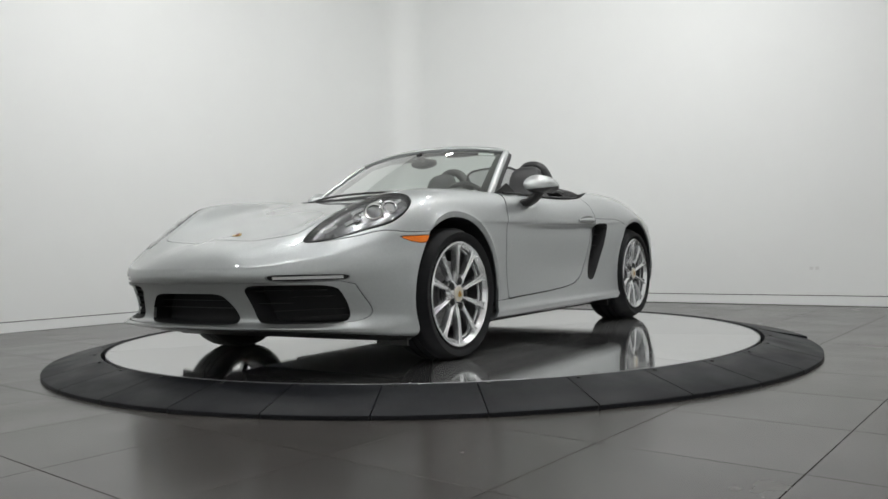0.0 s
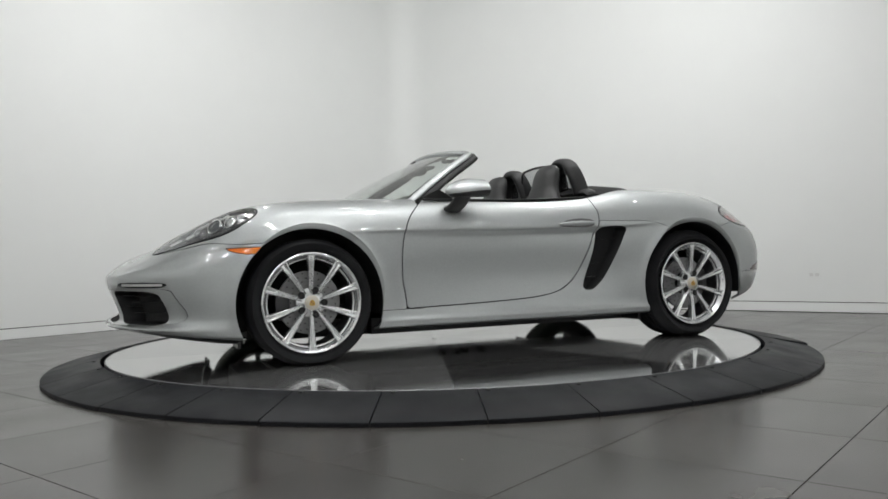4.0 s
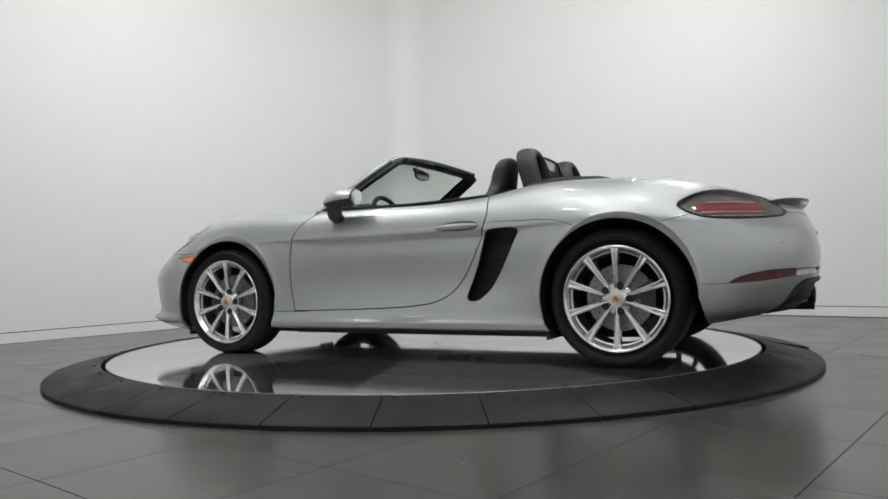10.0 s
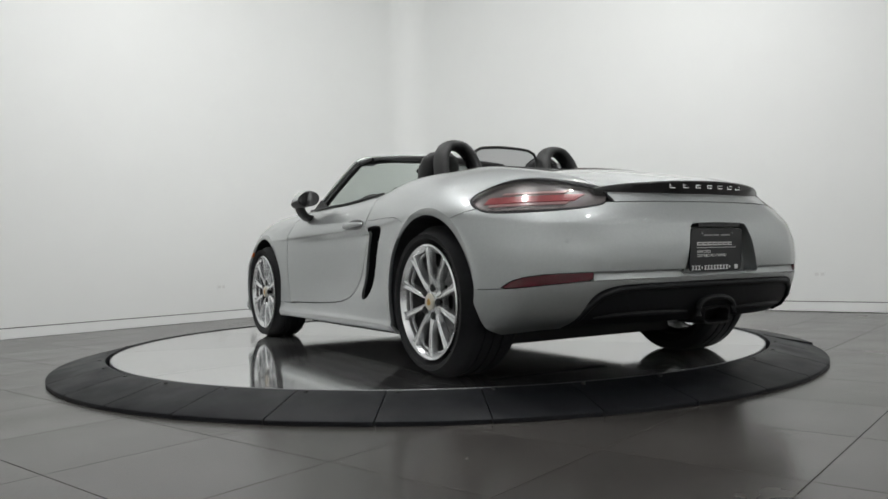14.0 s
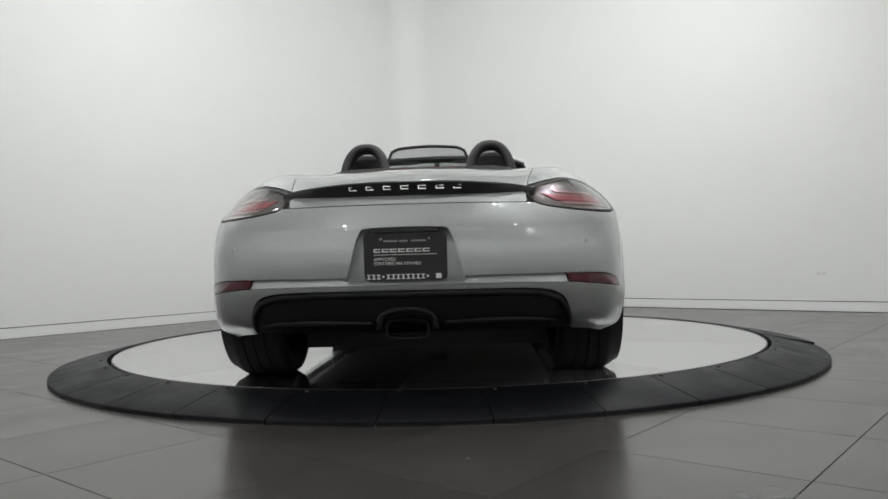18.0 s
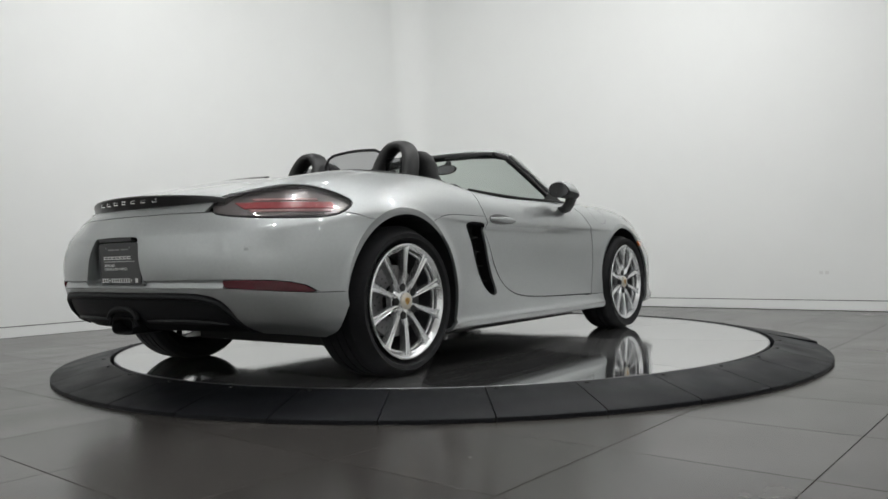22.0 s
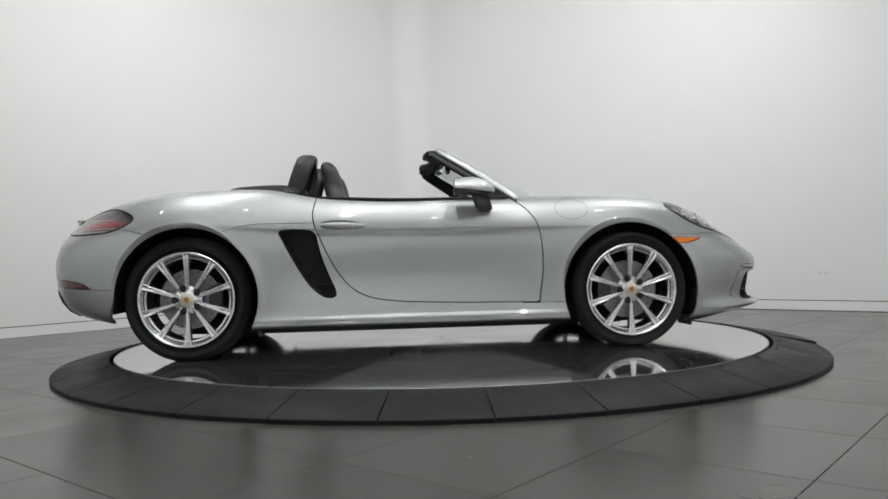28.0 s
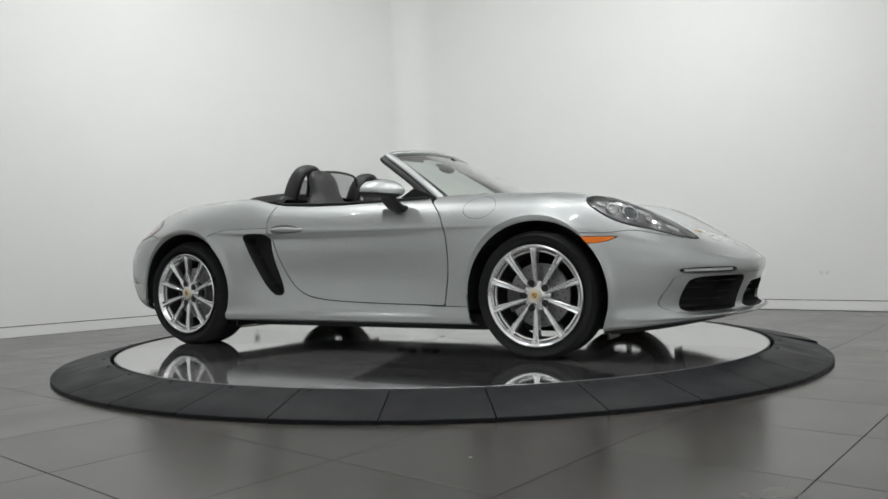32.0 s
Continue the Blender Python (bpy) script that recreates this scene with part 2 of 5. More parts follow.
def ramp_ring():
    root = tagged(new("ramp_ring"), "black rubber ramp ring of bolted segments round the turntable", "ramp")
    n, g = 10, 0.0012
    first, step = -117.15, 360 / 34
    for k in range(-8, 26):
        d0 = first + step * k
        a0, a1 = radians(d0), radians(d0 + step)
        bm = bmesh.new()
        # the outer edge stands up where the segments turn to the far side
        up = 0.014 if -14 < d0 < 60 else 0.0
        prof = [(RING_IN, 0.0), (RING_OUT - 0.003, up * 0.4), (RING_OUT, 0.003 + up * 0.4), (RING_OUT, 0.017 + up), (RING_OUT - 0.005, 0.022 + up), (RING_IN + 0.012, 0.084), (RING_IN, 0.082)]
        rows = []
        for i in range(n + 1):
            q = a0 + (a1 - a0) * i / n
            q += (g if i == 0 else -g if i == n else 0)
            rows.append([bm.verts.new((r * math.cos(q), r * math.sin(q), z)) for r, z in prof])
        for r0, r1 in zip(rows, rows[1:]):
            for i in range(len(prof)):
                j = (i + 1) % len(prof)
                bm.faces.new((r0[i], r0[j], r1[j], r1[i]))
        bm.faces.new(rows[0]), bm.faces.new(rows[-1][::-1])
        seg = part("segment", bm, RINGM, root)
        b2 = bmesh.new()
        q = a0 + 0.022
        bmesh.ops.create_cone(b2, segments=10, radius1=0.011, radius2=0.009, depth=0.006, cap_ends=True,
                              matrix=Matrix.Translation(((RING_IN + 0.03) * math.cos(q), (RING_IN + 0.03) * math.sin(q), 0.0815)))
        part("bolt", b2, BLACK, seg)
    return root


TURNTABLE = turntable()
ramp_ring()
outlet(ROOM_M @ Matrix.Translation((0.004, OUT_B, OUT_Z)) @ Matrix.Rotation(math.radians(-90), 4, "Z"))
outlet(ROOM_M @ Matrix.Translation((3.18, 0.004, 0.365)))
wall_fitting(ROOM_M @ Matrix.Translation((2.77, 0.004, 0.415)))


# ---- the car: body surface ----
def curve(pts, x):
    """A smooth curve through (place, value) pairs, without overshoot."""
    pts = sorted(pts)
    X, Y = np.array([p[0] for p in pts], float), np.array([p[1] for p in pts], float)
    h, d = np.diff(X), np.diff(Y) / np.diff(X)
    m = np.empty_like(Y)
    m[0], m[-1] = d[0], d[-1]
    for i in range(1, len(X) - 1):
        m[i] = 0 if d[i - 1] * d[i] <= 0 else (h[i - 1] + h[i]) / (h[i - 1] / d[i] + h[i] / d[i - 1])
    x = np.clip(np.asarray(x, float), X[0], X[-1])
    i = np.clip(np.searchsorted(X, x, side="right") - 1, 0, len(h) - 1)
    t = (x - X[i]) / h[i]
    return (Y[i] * (1 + 2 * t) * (1 - t) ** 2 + h[i] * m[i] * t * (1 - t) ** 2 + Y[i + 1] * t * t * (3 - 2 * t) + h[i] * m[i + 1] * t * t * (t - 1))


def cap(t, p):
    t = np.clip(t, 0, 1)
    return (1 - (1 - t) ** p) ** (1 / p)


# lines along the body from the sill up to the middle of the hood: nose x, length and squareness of its rounding, the same for the tail, half width, height
LINES = [
    dict(f=(2.035, 0.64, 2.6), r=(-2.020, 0.58, 2.5), w=[(1.7, 0.80), (1.2, 0.80), (0.7, 0.80), (0, 0.80), (-0.8, 0.81), (-1.3, 0.82), (-1.8, 0.80)],
         z=[(2.0, 0.174), (1.8, 0.150), (1.6, 0.130), (0.9, 0.160), (0, 0.160), (-0.9, 0.160), (-1.6, 0.205), (-1.9, 0.245), (-2.06, 0.25)]),
    dict(f=(2.226, 0.72, 2.7), r=(-2.075, 0.58, 2.6), w=[(1.7, 0.868), (1.2, 0.868), (0.7, 0.864), (0, 0.864), (-0.8, 0.872), (-1.3, 0.885), (-1.8, 0.85)],
         z=[(2.16, 0.225), (1.95, 0.212), (1.75, 0.192), (1.6, 0.180), (0.9, 0.182), (0, 0.182), (-0.9, 0.182), (-1.6, 0.24), (-1.9, 0.285), (-2.115, 0.30)]),
    dict(f=(2.172, 0.69, 2.6), r=(-2.115, 0.59, 2.7), w=[(1.7, 0.872), (1.2, 0.880), (0.7, 0.856), (0, 0.845), (-0.8, 0.878), (-1.3, 0.908), (-1.8, 0.865)],
         z=[(2.118, 0.25), (1.7, 0.26), (0.9, 0.270), (0, 0.272), (-0.9, 0.276), (-1.6, 0.34), (-1.9, 0.38), (-2.155, 0.39)]),
    dict(f=(2.193, 0.71, 2.6), r=(-2.135, 0.61, 2.7), w=[(1.7, 0.872), (1.2, 0.886), (0.7, 0.856), (0.3, 0.836), (0, 0.828), (-0.5, 0.840), (-0.8, 0.880), (-1.3, 0.914), (-1.8, 0.868)],
         z=[(2.135, 0.37), (1.7, 0.40), (0.9, 0.42), (0, 0.42), (-0.9, 0.43), (-1.6, 0.455), (-1.9, 0.465), (-2.175, 0.468)]),
    dict(f=(2.220, 0.74, 2.6), r=(-2.138, 0.63, 2.7), w=[(1.7, 0.862), (1.2, 0.885), (0.7, 0.862), (0.3, 0.846), (0, 0.839), (-0.5, 0.849), (-0.8, 0.882), (-1.3, 0.912), (-1.8, 0.866)],
         z=[(2.155, 0.445), (1.9, 0.50), (1.6, 0.54), (0.9, 0.58), (0, 0.585), (-0.9, 0.60), (-1.6, 0.585), (-1.9, 0.57), (-2.178, 0.565)]),
    dict(f=(2.218, 0.75, 2.6), r=(-2.125, 0.64, 2.65), w=[(1.7, 0.838), (1.2, 0.877), (0.7, 0.862), (0.3, 0.852), (0, 0.848), (-0.5, 0.852), (-0.8, 0.876), (-1.3, 0.902), (-1.8, 0.855)],
         z=[(2.187, 0.482), (1.9, 0.55), (1.6, 0.615), (1.3, 0.655), (0.9, 0.675), (0, 0.684), (-0.6, 0.692), (-1.25, 0.712), (-1.6, 0.68), (-1.9, 0.645), (-2.125, 0.63)]),
    dict(f=(2.208, 0.76, 2.6), r=(-2.120, 0.65, 2.6), w=[(1.7, 0.83), (1.2, 0.872), (0.7, 0.866), (0, 0.864), (-0.5, 0.866), (-0.8, 0.878), (-1.3, 0.896), (-1.8, 0.85)],
         z=[(2.145, 0.495), (1.9, 0.57), (1.6, 0.645), (1.3, 0.69), (0.9, 0.70), (0, 0.702), (-0.6, 0.712), (-1.25, 0.755), (-1.6, 0.71), (-1.9, 0.67), (-2.16, 0.65)]),
    dict(f=(2.150, 0.77, 2.6), r=(-2.095, 0.65, 2.5), w=[(1.7, 0.77), (1.2, 0.805), (0.7, 0.815), (0, 0.826), (-0.5, 0.828), (-0.8, 0.828), (-1.3, 0.80), (-1.8, 0.79)],
         z=[(2.105, 0.545), (1.9, 0.625), (1.7, 0.716), (1.5, 0.776), (1.22, 0.804), (0.9, 0.805), (0, 0.80), (-0.6, 0.815), (-1.25, 0.868), (-1.6, 0.80), (-1.9, 0.735), (-2.135, 0.70)]),
    dict(f=(2.075, 0.82, 2.5), r=(-2.070, 0.67, 2.4), w=[(1.6, 0.678), (1.2, 0.683), (0.7, 0.715), (0, 0.745), (-0.5, 0.735), (-0.8, 0.72), (-1.3, 0.66), (-1.8, 0.66)],
         z=[(2.04, 0.588), (1.9, 0.664), (1.73, 0.760), (1.6, 0.812), (1.46, 0.843), (1.22, 0.865), (0.95, 0.873), (0.6, 0.872), (0, 0.872), (-0.5, 0.893), (-0.8, 0.935),
            (-1.0, 0.946), (-1.28, 0.944), (-1.55, 0.908), (-1.73, 0.862), (-1.95, 0.79), (-2.11, 0.745)]),
    dict(f=(2.005, 0.88, 2.4), r=(-2.050, 0.69, 2.3), w=[(1.6, 0.44), (1.2, 0.45), (0.7, 0.50), (0, 0.50), (-0.8, 0.48), (-1.3, 0.44), (-1.8, 0.44)],
         z=[(1.97, 0.612), (1.8, 0.68), (1.6, 0.748), (1.22, 0.822), (0.9, 0.868), (0.6, 0.885), (0, 0.89), (-0.8, 0.948), (-1.2, 0.950), (-1.55, 0.915), (-1.8, 0.862), (-2.0, 0.80), (-2.09, 0.768)]),
    dict(f=(1.935, 0.92, 2.3), r=(-2.030, 0.69, 2.3), w=[(2, 0.0), (-2, 0.0)],
         z=[(1.90, 0.638), (1.6, 0.738), (1.22, 0.815), (0.9, 0.868), (0.6, 0.893), (0, 0.90), (-0.8, 0.962), (-1.2, 0.965), (-1.55, 0.932), (-1.8, 0.876), (-2.0, 0.808), (-2.07, 0.78)]),
]
ARCH = ((1.2375, 0.322, 0.386), (-1.2375, 0.345, 0.386))


def body_grid(nu=320, per=12):
    """The left half of the skin: points and normals on a grid, u along the car and v up its side."""
    u = np.linspace(0, 1, nu)
    a, b = 0.27, 0.77
    P = []
    for L in LINES:
        xf, lf, pf = L["f"]
        xr, lr, pr = L["r"]
        x = np.where(u < a, xf - lf * (u / a) ** 2, np.where(u > b, xr + lr * ((1 - u) / (1 - b)) ** 2, (xf - lf) + (xr + lr - xf + lf) * (u - a) / (b - a)))
        y = curve(L["w"], x) * cap((xf - x) / lf, pf) * cap((x - xr) / lr, pr)
        P.append(np.stack([x, y, curve(L["z"], x)], 1))
    P = np.array(P)                                   # lines, nu, 3
    out = []
    n = len(P)
    for i in range(n - 1):
        p0, p1, p2, p3 = P[max(i - 1, 0)], P[i], P[i + 1], P[min(i + 2, n - 1)]
        if i == n - 2:
            p3 = P[n - 2] * [1, -1, 1]
        d0, d1, d2 = [np.maximum(np.linalg.norm(q - p, axis=1), 1e-6)[:, None] ** 0.5 for p, q in ((p0, p1), (p1, p2), (p2, p3))]
        if i == 0:
            m1 = (p2 - p1)
        else:
            m1 = ((p1 - p0) / d0 - (p2 - p0) / (d0 + d1) + (p2 - p1) / d1) * d1
        m2 = ((p2 - p1) / d1 - (p3 - p1) / (d1 + d2) + (p3 - p2) / d2) * d1
        for k in range(per):
            t = k / per
            out.append(p1 * (1 + 2 * t) * (1 - t) ** 2 + m1 * t * (1 - t) ** 2 + p2 * t * t * (3 - 2 * t) + m2 * t * t * (t - 1))
    out.append(P[-1])
    G = np.array(out)                                 # nv, nu, 3
    for _ in range(14):                               # fair the surface along the car
        H = G.copy()
        H[:, 1:-1] = (G[:, :-2] + 2 * G[:, 1:-1] + G[:, 2:]) / 4
        G = H
    H = G.copy()
    H[1:-1] = (G[:-2] + 2 * G[1:-1] + G[2:]) / 4
    G = H
    # the nose is faired further
    nose = (np.clip((G[..., 0] - 1.70) / 0.12, 0, 1) * np.clip((G[..., 2] - 0.45) / 0.06, 0, 1) * np.clip((0.62 - G[..., 1]) / 0.1, 0, 1))[..., None]
    for _ in range(10):
        H = G.copy()
        H[1:-1] = (G[:-2] + 2 * G[1:-1] + G[2:]) / 4
        G = G + (H - G) * nose
    # lips round the wheel arches
    for cx, cz, r in ARCH:
        q = np.hypot(G[..., 0] - cx, G[..., 2] - cz) - r
        side = np.clip((G[..., 1] - 0.6) / 0.15, 0, 1)
        G[..., 1] += side * 0.010 * np.exp(-(q / 0.028) ** 2) * (G[..., 2] > 0.1)
    # the door's waist crease, deeper towards its intake, and the ridge along the sill
    x, z = G[..., 0], G[..., 2]
    side = np.clip((G[..., 1] - 0.6) / 0.15, 0, 1)
    run = np.clip((0.62 - x) / 0.5, 0, 1) * np.clip((x + 0.60) / 0.08, 0, 1)
    d = curve([(-1.0, 0.690), (-0.5, 0.692), (0.0, 0.684), (0.6, 0.672)], x) - z
    G[..., 1] -= side * run * (0.005 + 0.012 * np.clip((0.45 - x) / 0.9, 0, 1)) * np.clip(d / 0.017, 0, 1) ** 1.2 * np.exp(-np.maximum(d - 0.017, 0) / 0.10)
    run = np.clip((0.90 - x) / 0.1, 0, 1) * np.clip((x + 0.95) / 0.1, 0, 1)
    G[..., 1] += side * run * 0.011 * np.exp(-((z - 0.208) / 0.012) ** 2)
    G[:, 0, 1] = 0
    G[:, -1, 1] = 0
    G[-1, :, 1] = 0
    return G


def grid_normals(G):
    du, dv = np.gradient(G, axis=1), np.gradient(G, axis=0)
    N = np.cross(du, dv)
    N /= np.maximum(np.linalg.norm(N, axis=2, keepdims=True), 1e-9)
    mid = N[G.shape[0] // 2, G.shape[1] // 2]
    if mid[1] < 0:
        N = -N
    for s in (N[:, 0], N[:, -1], N[-1]):
        s[:, 1] = 0
        s /= np.maximum(np.linalg.norm(s, axis=1, keepdims=True), 1e-9)
    return N


class Skin:
    """A piece of the skin: points, normals and faces. cut() parts it along a field."""

    def __init__(self, V, N, F):
        self.V, self.N, self.F = V, N, F

    def cut(self, f):
        """The piece where f(points) is below 0."""
        val = f(self.V)
        V, N, F, made = list(self.V), list(self.N), [], {}
        neg = val < 0

        def mid(a, b):
            k = (a, b) if a < b else (b, a)
            if k not in made:
                t = val[k[0]] / (val[k[0]] - val[k[1]])
                made[k] = len(V)
                V.append(self.V[k[0]] * (1 - t) + self.V[k[1]] * t)
                N.append(self.N[k[0]] * (1 - t) + self.N[k[1]] * t)
            return made[k]
        for face in self.F:
            s = [neg[i] for i in face]
            if all(s):
                F.append(face)
            elif any(s):
                poly = []
                for i, a in enumerate(face):
                    b = face[(i + 1) % len(face)]
                    if neg[a]:
                        poly.append(a)
                    if neg[a] != neg[b]:
                        poly.append(mid(a, b))
                if len(poly) > 2:
                    F.append(poly)
        used = sorted({i for face in F for i in face})
        where = {o: k for k, o in enumerate(used)}
        return Skin(np.array([V[i] for i in used]).reshape(-1, 3), np.array([N[i] for i in used]).reshape(-1, 3), [[where[i] for i in face] for face in F])

    def parted(self, f, gap=0.0018):
        """(inside, outside) with a seam between them."""
        return self.cut(lambda p: f(p) + gap), self.cut(lambda p: gap - f(p))

    def mirrored(self):
        m = np.array([1, -1, 1])
        return Skin(self.V * m, self.N * m, [face[::-1] for face in self.F])

    def whole(self):
        """This half and its mirror image, welded along the middle."""
        n = len(self.V)
        mid = np.abs(self.V[:, 1]) < 1e-5
        new_i, extra = {}, []
        for i in range(n):
            if mid[i]:
                new_i[i] = i
            else:
                new_i[i] = n + len(extra)
                extra.append(i)
        m = np.array([1, -1, 1])
        V = np.concatenate([self.V, self.V[extra] * m]) if extra else self.V
        N = np.concatenate([self.N, self.N[extra] * m]) if extra else self.N
        return Skin(V, N, self.F + [[new_i[i] for i in face][::-1] for face in self.F])

    def pieces(self, least=40):
        """Its separate pieces, the largest first; crumbs are dropped."""
        top = list(range(len(self.V)))

        def find(a):
            while top[a] != a:
                top[a] = top[top[a]]
                a = top[a]
            return a
        for face in self.F:
            for i in face[1:]:
                top[find(i)] = find(face[0])
        groups = {}
        for face in self.F:
            groups.setdefault(find(face[0]), []).append(face)
        out = []
        for faces in sorted(groups.values(), key=len, reverse=True):
            if len(faces) >= least:
                used = sorted({i for face in faces for i in face})
                where = {o: k for k, o in enumerate(used)}
                out.append(Skin(self.V[used], self.N[used], [[where[i] for i in face] for face in faces]))
        return out

    def edges(self):
        seen = {}
        for face in self.F:
            for i, a in enumerate(face):
                b = face[(i + 1) % len(face)]
                k = (a, b) if a < b else (b, a)
                seen[k] = None if k in seen else (a, b)
        return [e for e in seen.values() if e]

    def moved(self, d):
        """Pushed d metres along its own normals, or along a fixed way."""
        d = self.N * d if isinstance(d, float) else np.array(d)
        return Skin(self.V + d, self.N, self.F)


def skin_part(name, skin, material, parent, label="", depth=0.014, way=None, rim=None):
    """A panel of the skin as a mesh: its outer face, and edges turned in by a depth (along a way, if given)."""
    V, N, F = [tuple(p) for p in skin.V], [tuple(p) for p in skin.N], [list(f) for f in skin.F]
    nf = len(F)
    if depth:
        for a, b in skin.edges():
            pa, pb = skin.V[a], skin.V[b]
            if abs(pa[1]) < 1e-5 and abs(pb[1]) < 1e-5:
                continue
            da, db = (np.array(way) * depth,) * 2 if way is not None else (-skin.N[a] * depth, -skin.N[b] * depth)
            e = np.cross(pb - pa, da)
            e = e / max(np.linalg.norm(e), 1e-9)
            k = len(V)
            V += [tuple(pa), tuple(pb), tuple(pb + db), tuple(pa + da)]
            N += [tuple(-e)] * 4
            F.append([k + 1, k, k + 3, k + 2])
    me = bpy.data.meshes.new(name)
    me.from_pydata(V, [], F)
    me.materials.append(material)
    if rim:
        me.materials.append(rim)
        for i in range(nf, len(F)):
            me.polygons[i].material_index = 1
    me.polygons.foreach_set("use_smooth", [True] * len(F))
    me.normals_split_custom_set_from_vertices(N)
    ob = new(name, me)
    ob.parent = parent
    if label:
        ob["label"] = label
    return ob


def smooth_loop(pts, rounds=3):
    """Rounds off the corners of a closed outline."""
    pts = [np.array(p, float) for p in pts]
    for _ in range(rounds):
        pts = [q for i in range(len(pts)) for q in (pts[i] * 0.75 + pts[(i + 1) % len(pts)] * 0.25, pts[i] * 0.25 + pts[(i + 1) % len(pts)] * 0.75)]
    return np.array(pts)


def inside(loop, axes):
    """A field: how far points lie outside a closed outline in the plane of two axes (negative inside)."""
    A = np.asarray(loop)
    B = np.roll(A, -1, 0)

    def f(p):
        q = p[:, axes]
        best, odd = np.full(len(q), 1e9), np.zeros(len(q), bool)
        for a, b in zip(A, B):
            d = b - a
            t = np.clip(((q - a) @ d) / max(d @ d, 1e-12), 0, 1)
            best = np.minimum(best, np.linalg.norm(q - a - t[:, None] * d, axis=1))
            hit = (a[1] > q[:, 1]) != (b[1] > q[:, 1])
            odd ^= hit & (q[:, 0] < a[0] + (q[:, 1] - a[1]) * d[0] / (d[1] if abs(d[1]) > 1e-12 else 1e-12))
        return np.where(odd, -best, best)
    return f


def both(*fields):
    return lambda p: np.max([f(p) for f in fields], axis=0)


X, Y, Z = 0, 1, 2
G = body_grid()
NG = grid_normals(G)
nv, nu = G.shape[:2]
FACES = [[j * nu + i, j * nu + i + 1, (j + 1) * nu + i + 1, (j + 1) * nu + i] for j in range(nv - 1) for i in range(nu - 1)]
probe = np.cross(G[40, 151] - G[40, 150], G[41, 150] - G[40, 150])
if probe @ NG[40, 150] < 0:
    FACES = [f[::-1] for f in FACES]
SHELL = Skin(G.reshape(-1, 3).copy(), NG.reshape(-1, 3).copy(), FACES)

car = new("car")
car.location = (0, 0, DISC_Z)
tagged(car, "silver two-seat convertible sports car with its top down on a turntable", "car")


def on_car(ob):
    ob.location = (CAR_X, CAR_Y, 0)
    return ob


def cskin(name, skin, material, label="", **kw):
    return on_car(skin_part(name, skin, material, car, label, **kw))


def cpart(name, bm, material, label="", smooth=True):
    return on_car(part(name, bm, material, car, label, smooth))


PROJ = mat("projector_glass", (0.10, 0.11, 0.12), rough=0.03, coat=1.0, spec=0.8)
LED = mat("led_diffuser", (0.62, 0.63, 0.63), rough=0.2, coat=0.5)


# ---- more materials for the car ----
def glass(name, tint, gloss=1.0, rough=0.01, base=0.06, power=4.0):
    """A thin clear pane: lets light straight through in its tint and mirrors by its angle."""
    m = bpy.data.materials.new(name)
    m.use_nodes = True
    nt = m.node_tree
    nt.nodes.clear()
    out, mix, tr, gl, lw, pw, ma = [nt.nodes.new(k) for k in ("ShaderNodeOutputMaterial", "ShaderNodeMixShader", "ShaderNodeBsdfTransparent", "ShaderNodeBsdfGlossy", "ShaderNodeLayerWeight", "ShaderNodeMath", "ShaderNodeMath")]
    tr.inputs["Color"].default_value = (*tint, 1)
    gl.inputs["Color"].default_value = (gloss, gloss, gloss, 1)
    gl.inputs["Roughness"].default_value = rough
    lw.inputs["Blend"].default_value = 0.5
    pw.operation, pw.inputs[1].default_value = "POWER", power
    ma.operation, ma.inputs[1].default_value, ma.inputs[2].default_value = "MULTIPLY_ADD", 1 - base, base
    nt.links.new(lw.outputs["Facing"], pw.inputs[0])
    nt.links.new(pw.outputs[0], ma.inputs[0])
    nt.links.new(ma.outputs[0], mix.inputs[0])
    nt.links.new(tr.outputs[0], mix.inputs[1])
    nt.links.new(gl.outputs[0], mix.inputs[2])
    nt.links.new(mix.outputs[0], out.inputs[0])
    return m


SCREEN = glass("windscreen_glass", (0.86, 0.93, 0.89), base=0.11, power=2.8)
CLEAR = glass("clear_lens", (0.97, 0.97, 0.97), base=0.045)
REFL = mat("lamp_reflector", (0.72, 0.73, 0.74), rough=0.16, metal=0.9, coat=0.3)
SMOKE = glass("smoked_lens", (0.82, 0.79, 0.79), base=0.04)
AMBER = mat("amber_lens", (0.85, 0.20, 0.015), rough=0.12, coat=0.6, grain=0.1, scale=120)
RED = mat("red_lens", (0.085, 0.006, 0.014), rough=0.12, coat=0.7, grain=0.15, scale=150)
REDBAR = mat("red_light_bar", (0.42, 0.055, 0.065), rough=0.25, coat=0.3, grain=0.3, scale=60)
PINKBAR = mat("pale_light_bar", (0.50, 0.30, 0.30), rough=0.2, coat=0.3, grain=0.3, scale=60)
CHROME = mat("chrome", (0.85, 0.85, 0.86), rough=0.06, metal=1.0)
CUPM = mat("cup_shade", (0.16, 0.16, 0.16), rough=0.4, metal=0.5)
HOUSING = mat("lamp_housing", (0.19, 0.193, 0.20), rough=0.25, metal=0.7, grain=0.7, scale=26)
TAILGREY = mat("tail_housing", (0.22, 0.212, 0.212), rough=0.25, metal=0.4, grain=0.5, scale=26)
LEATHER = mat("black_leather", (0.0135, 0.0137, 0.0145), rough=0.5, grain=0.2, scale=50, bump=0.25, bump_scale=180)
DIFFM = mat("diffuser_black", (0.0065, 0.0070, 0.0085), rough=0.5, spec=0.25, grain=0.2, scale=60, bump=0.15, bump_scale=400)
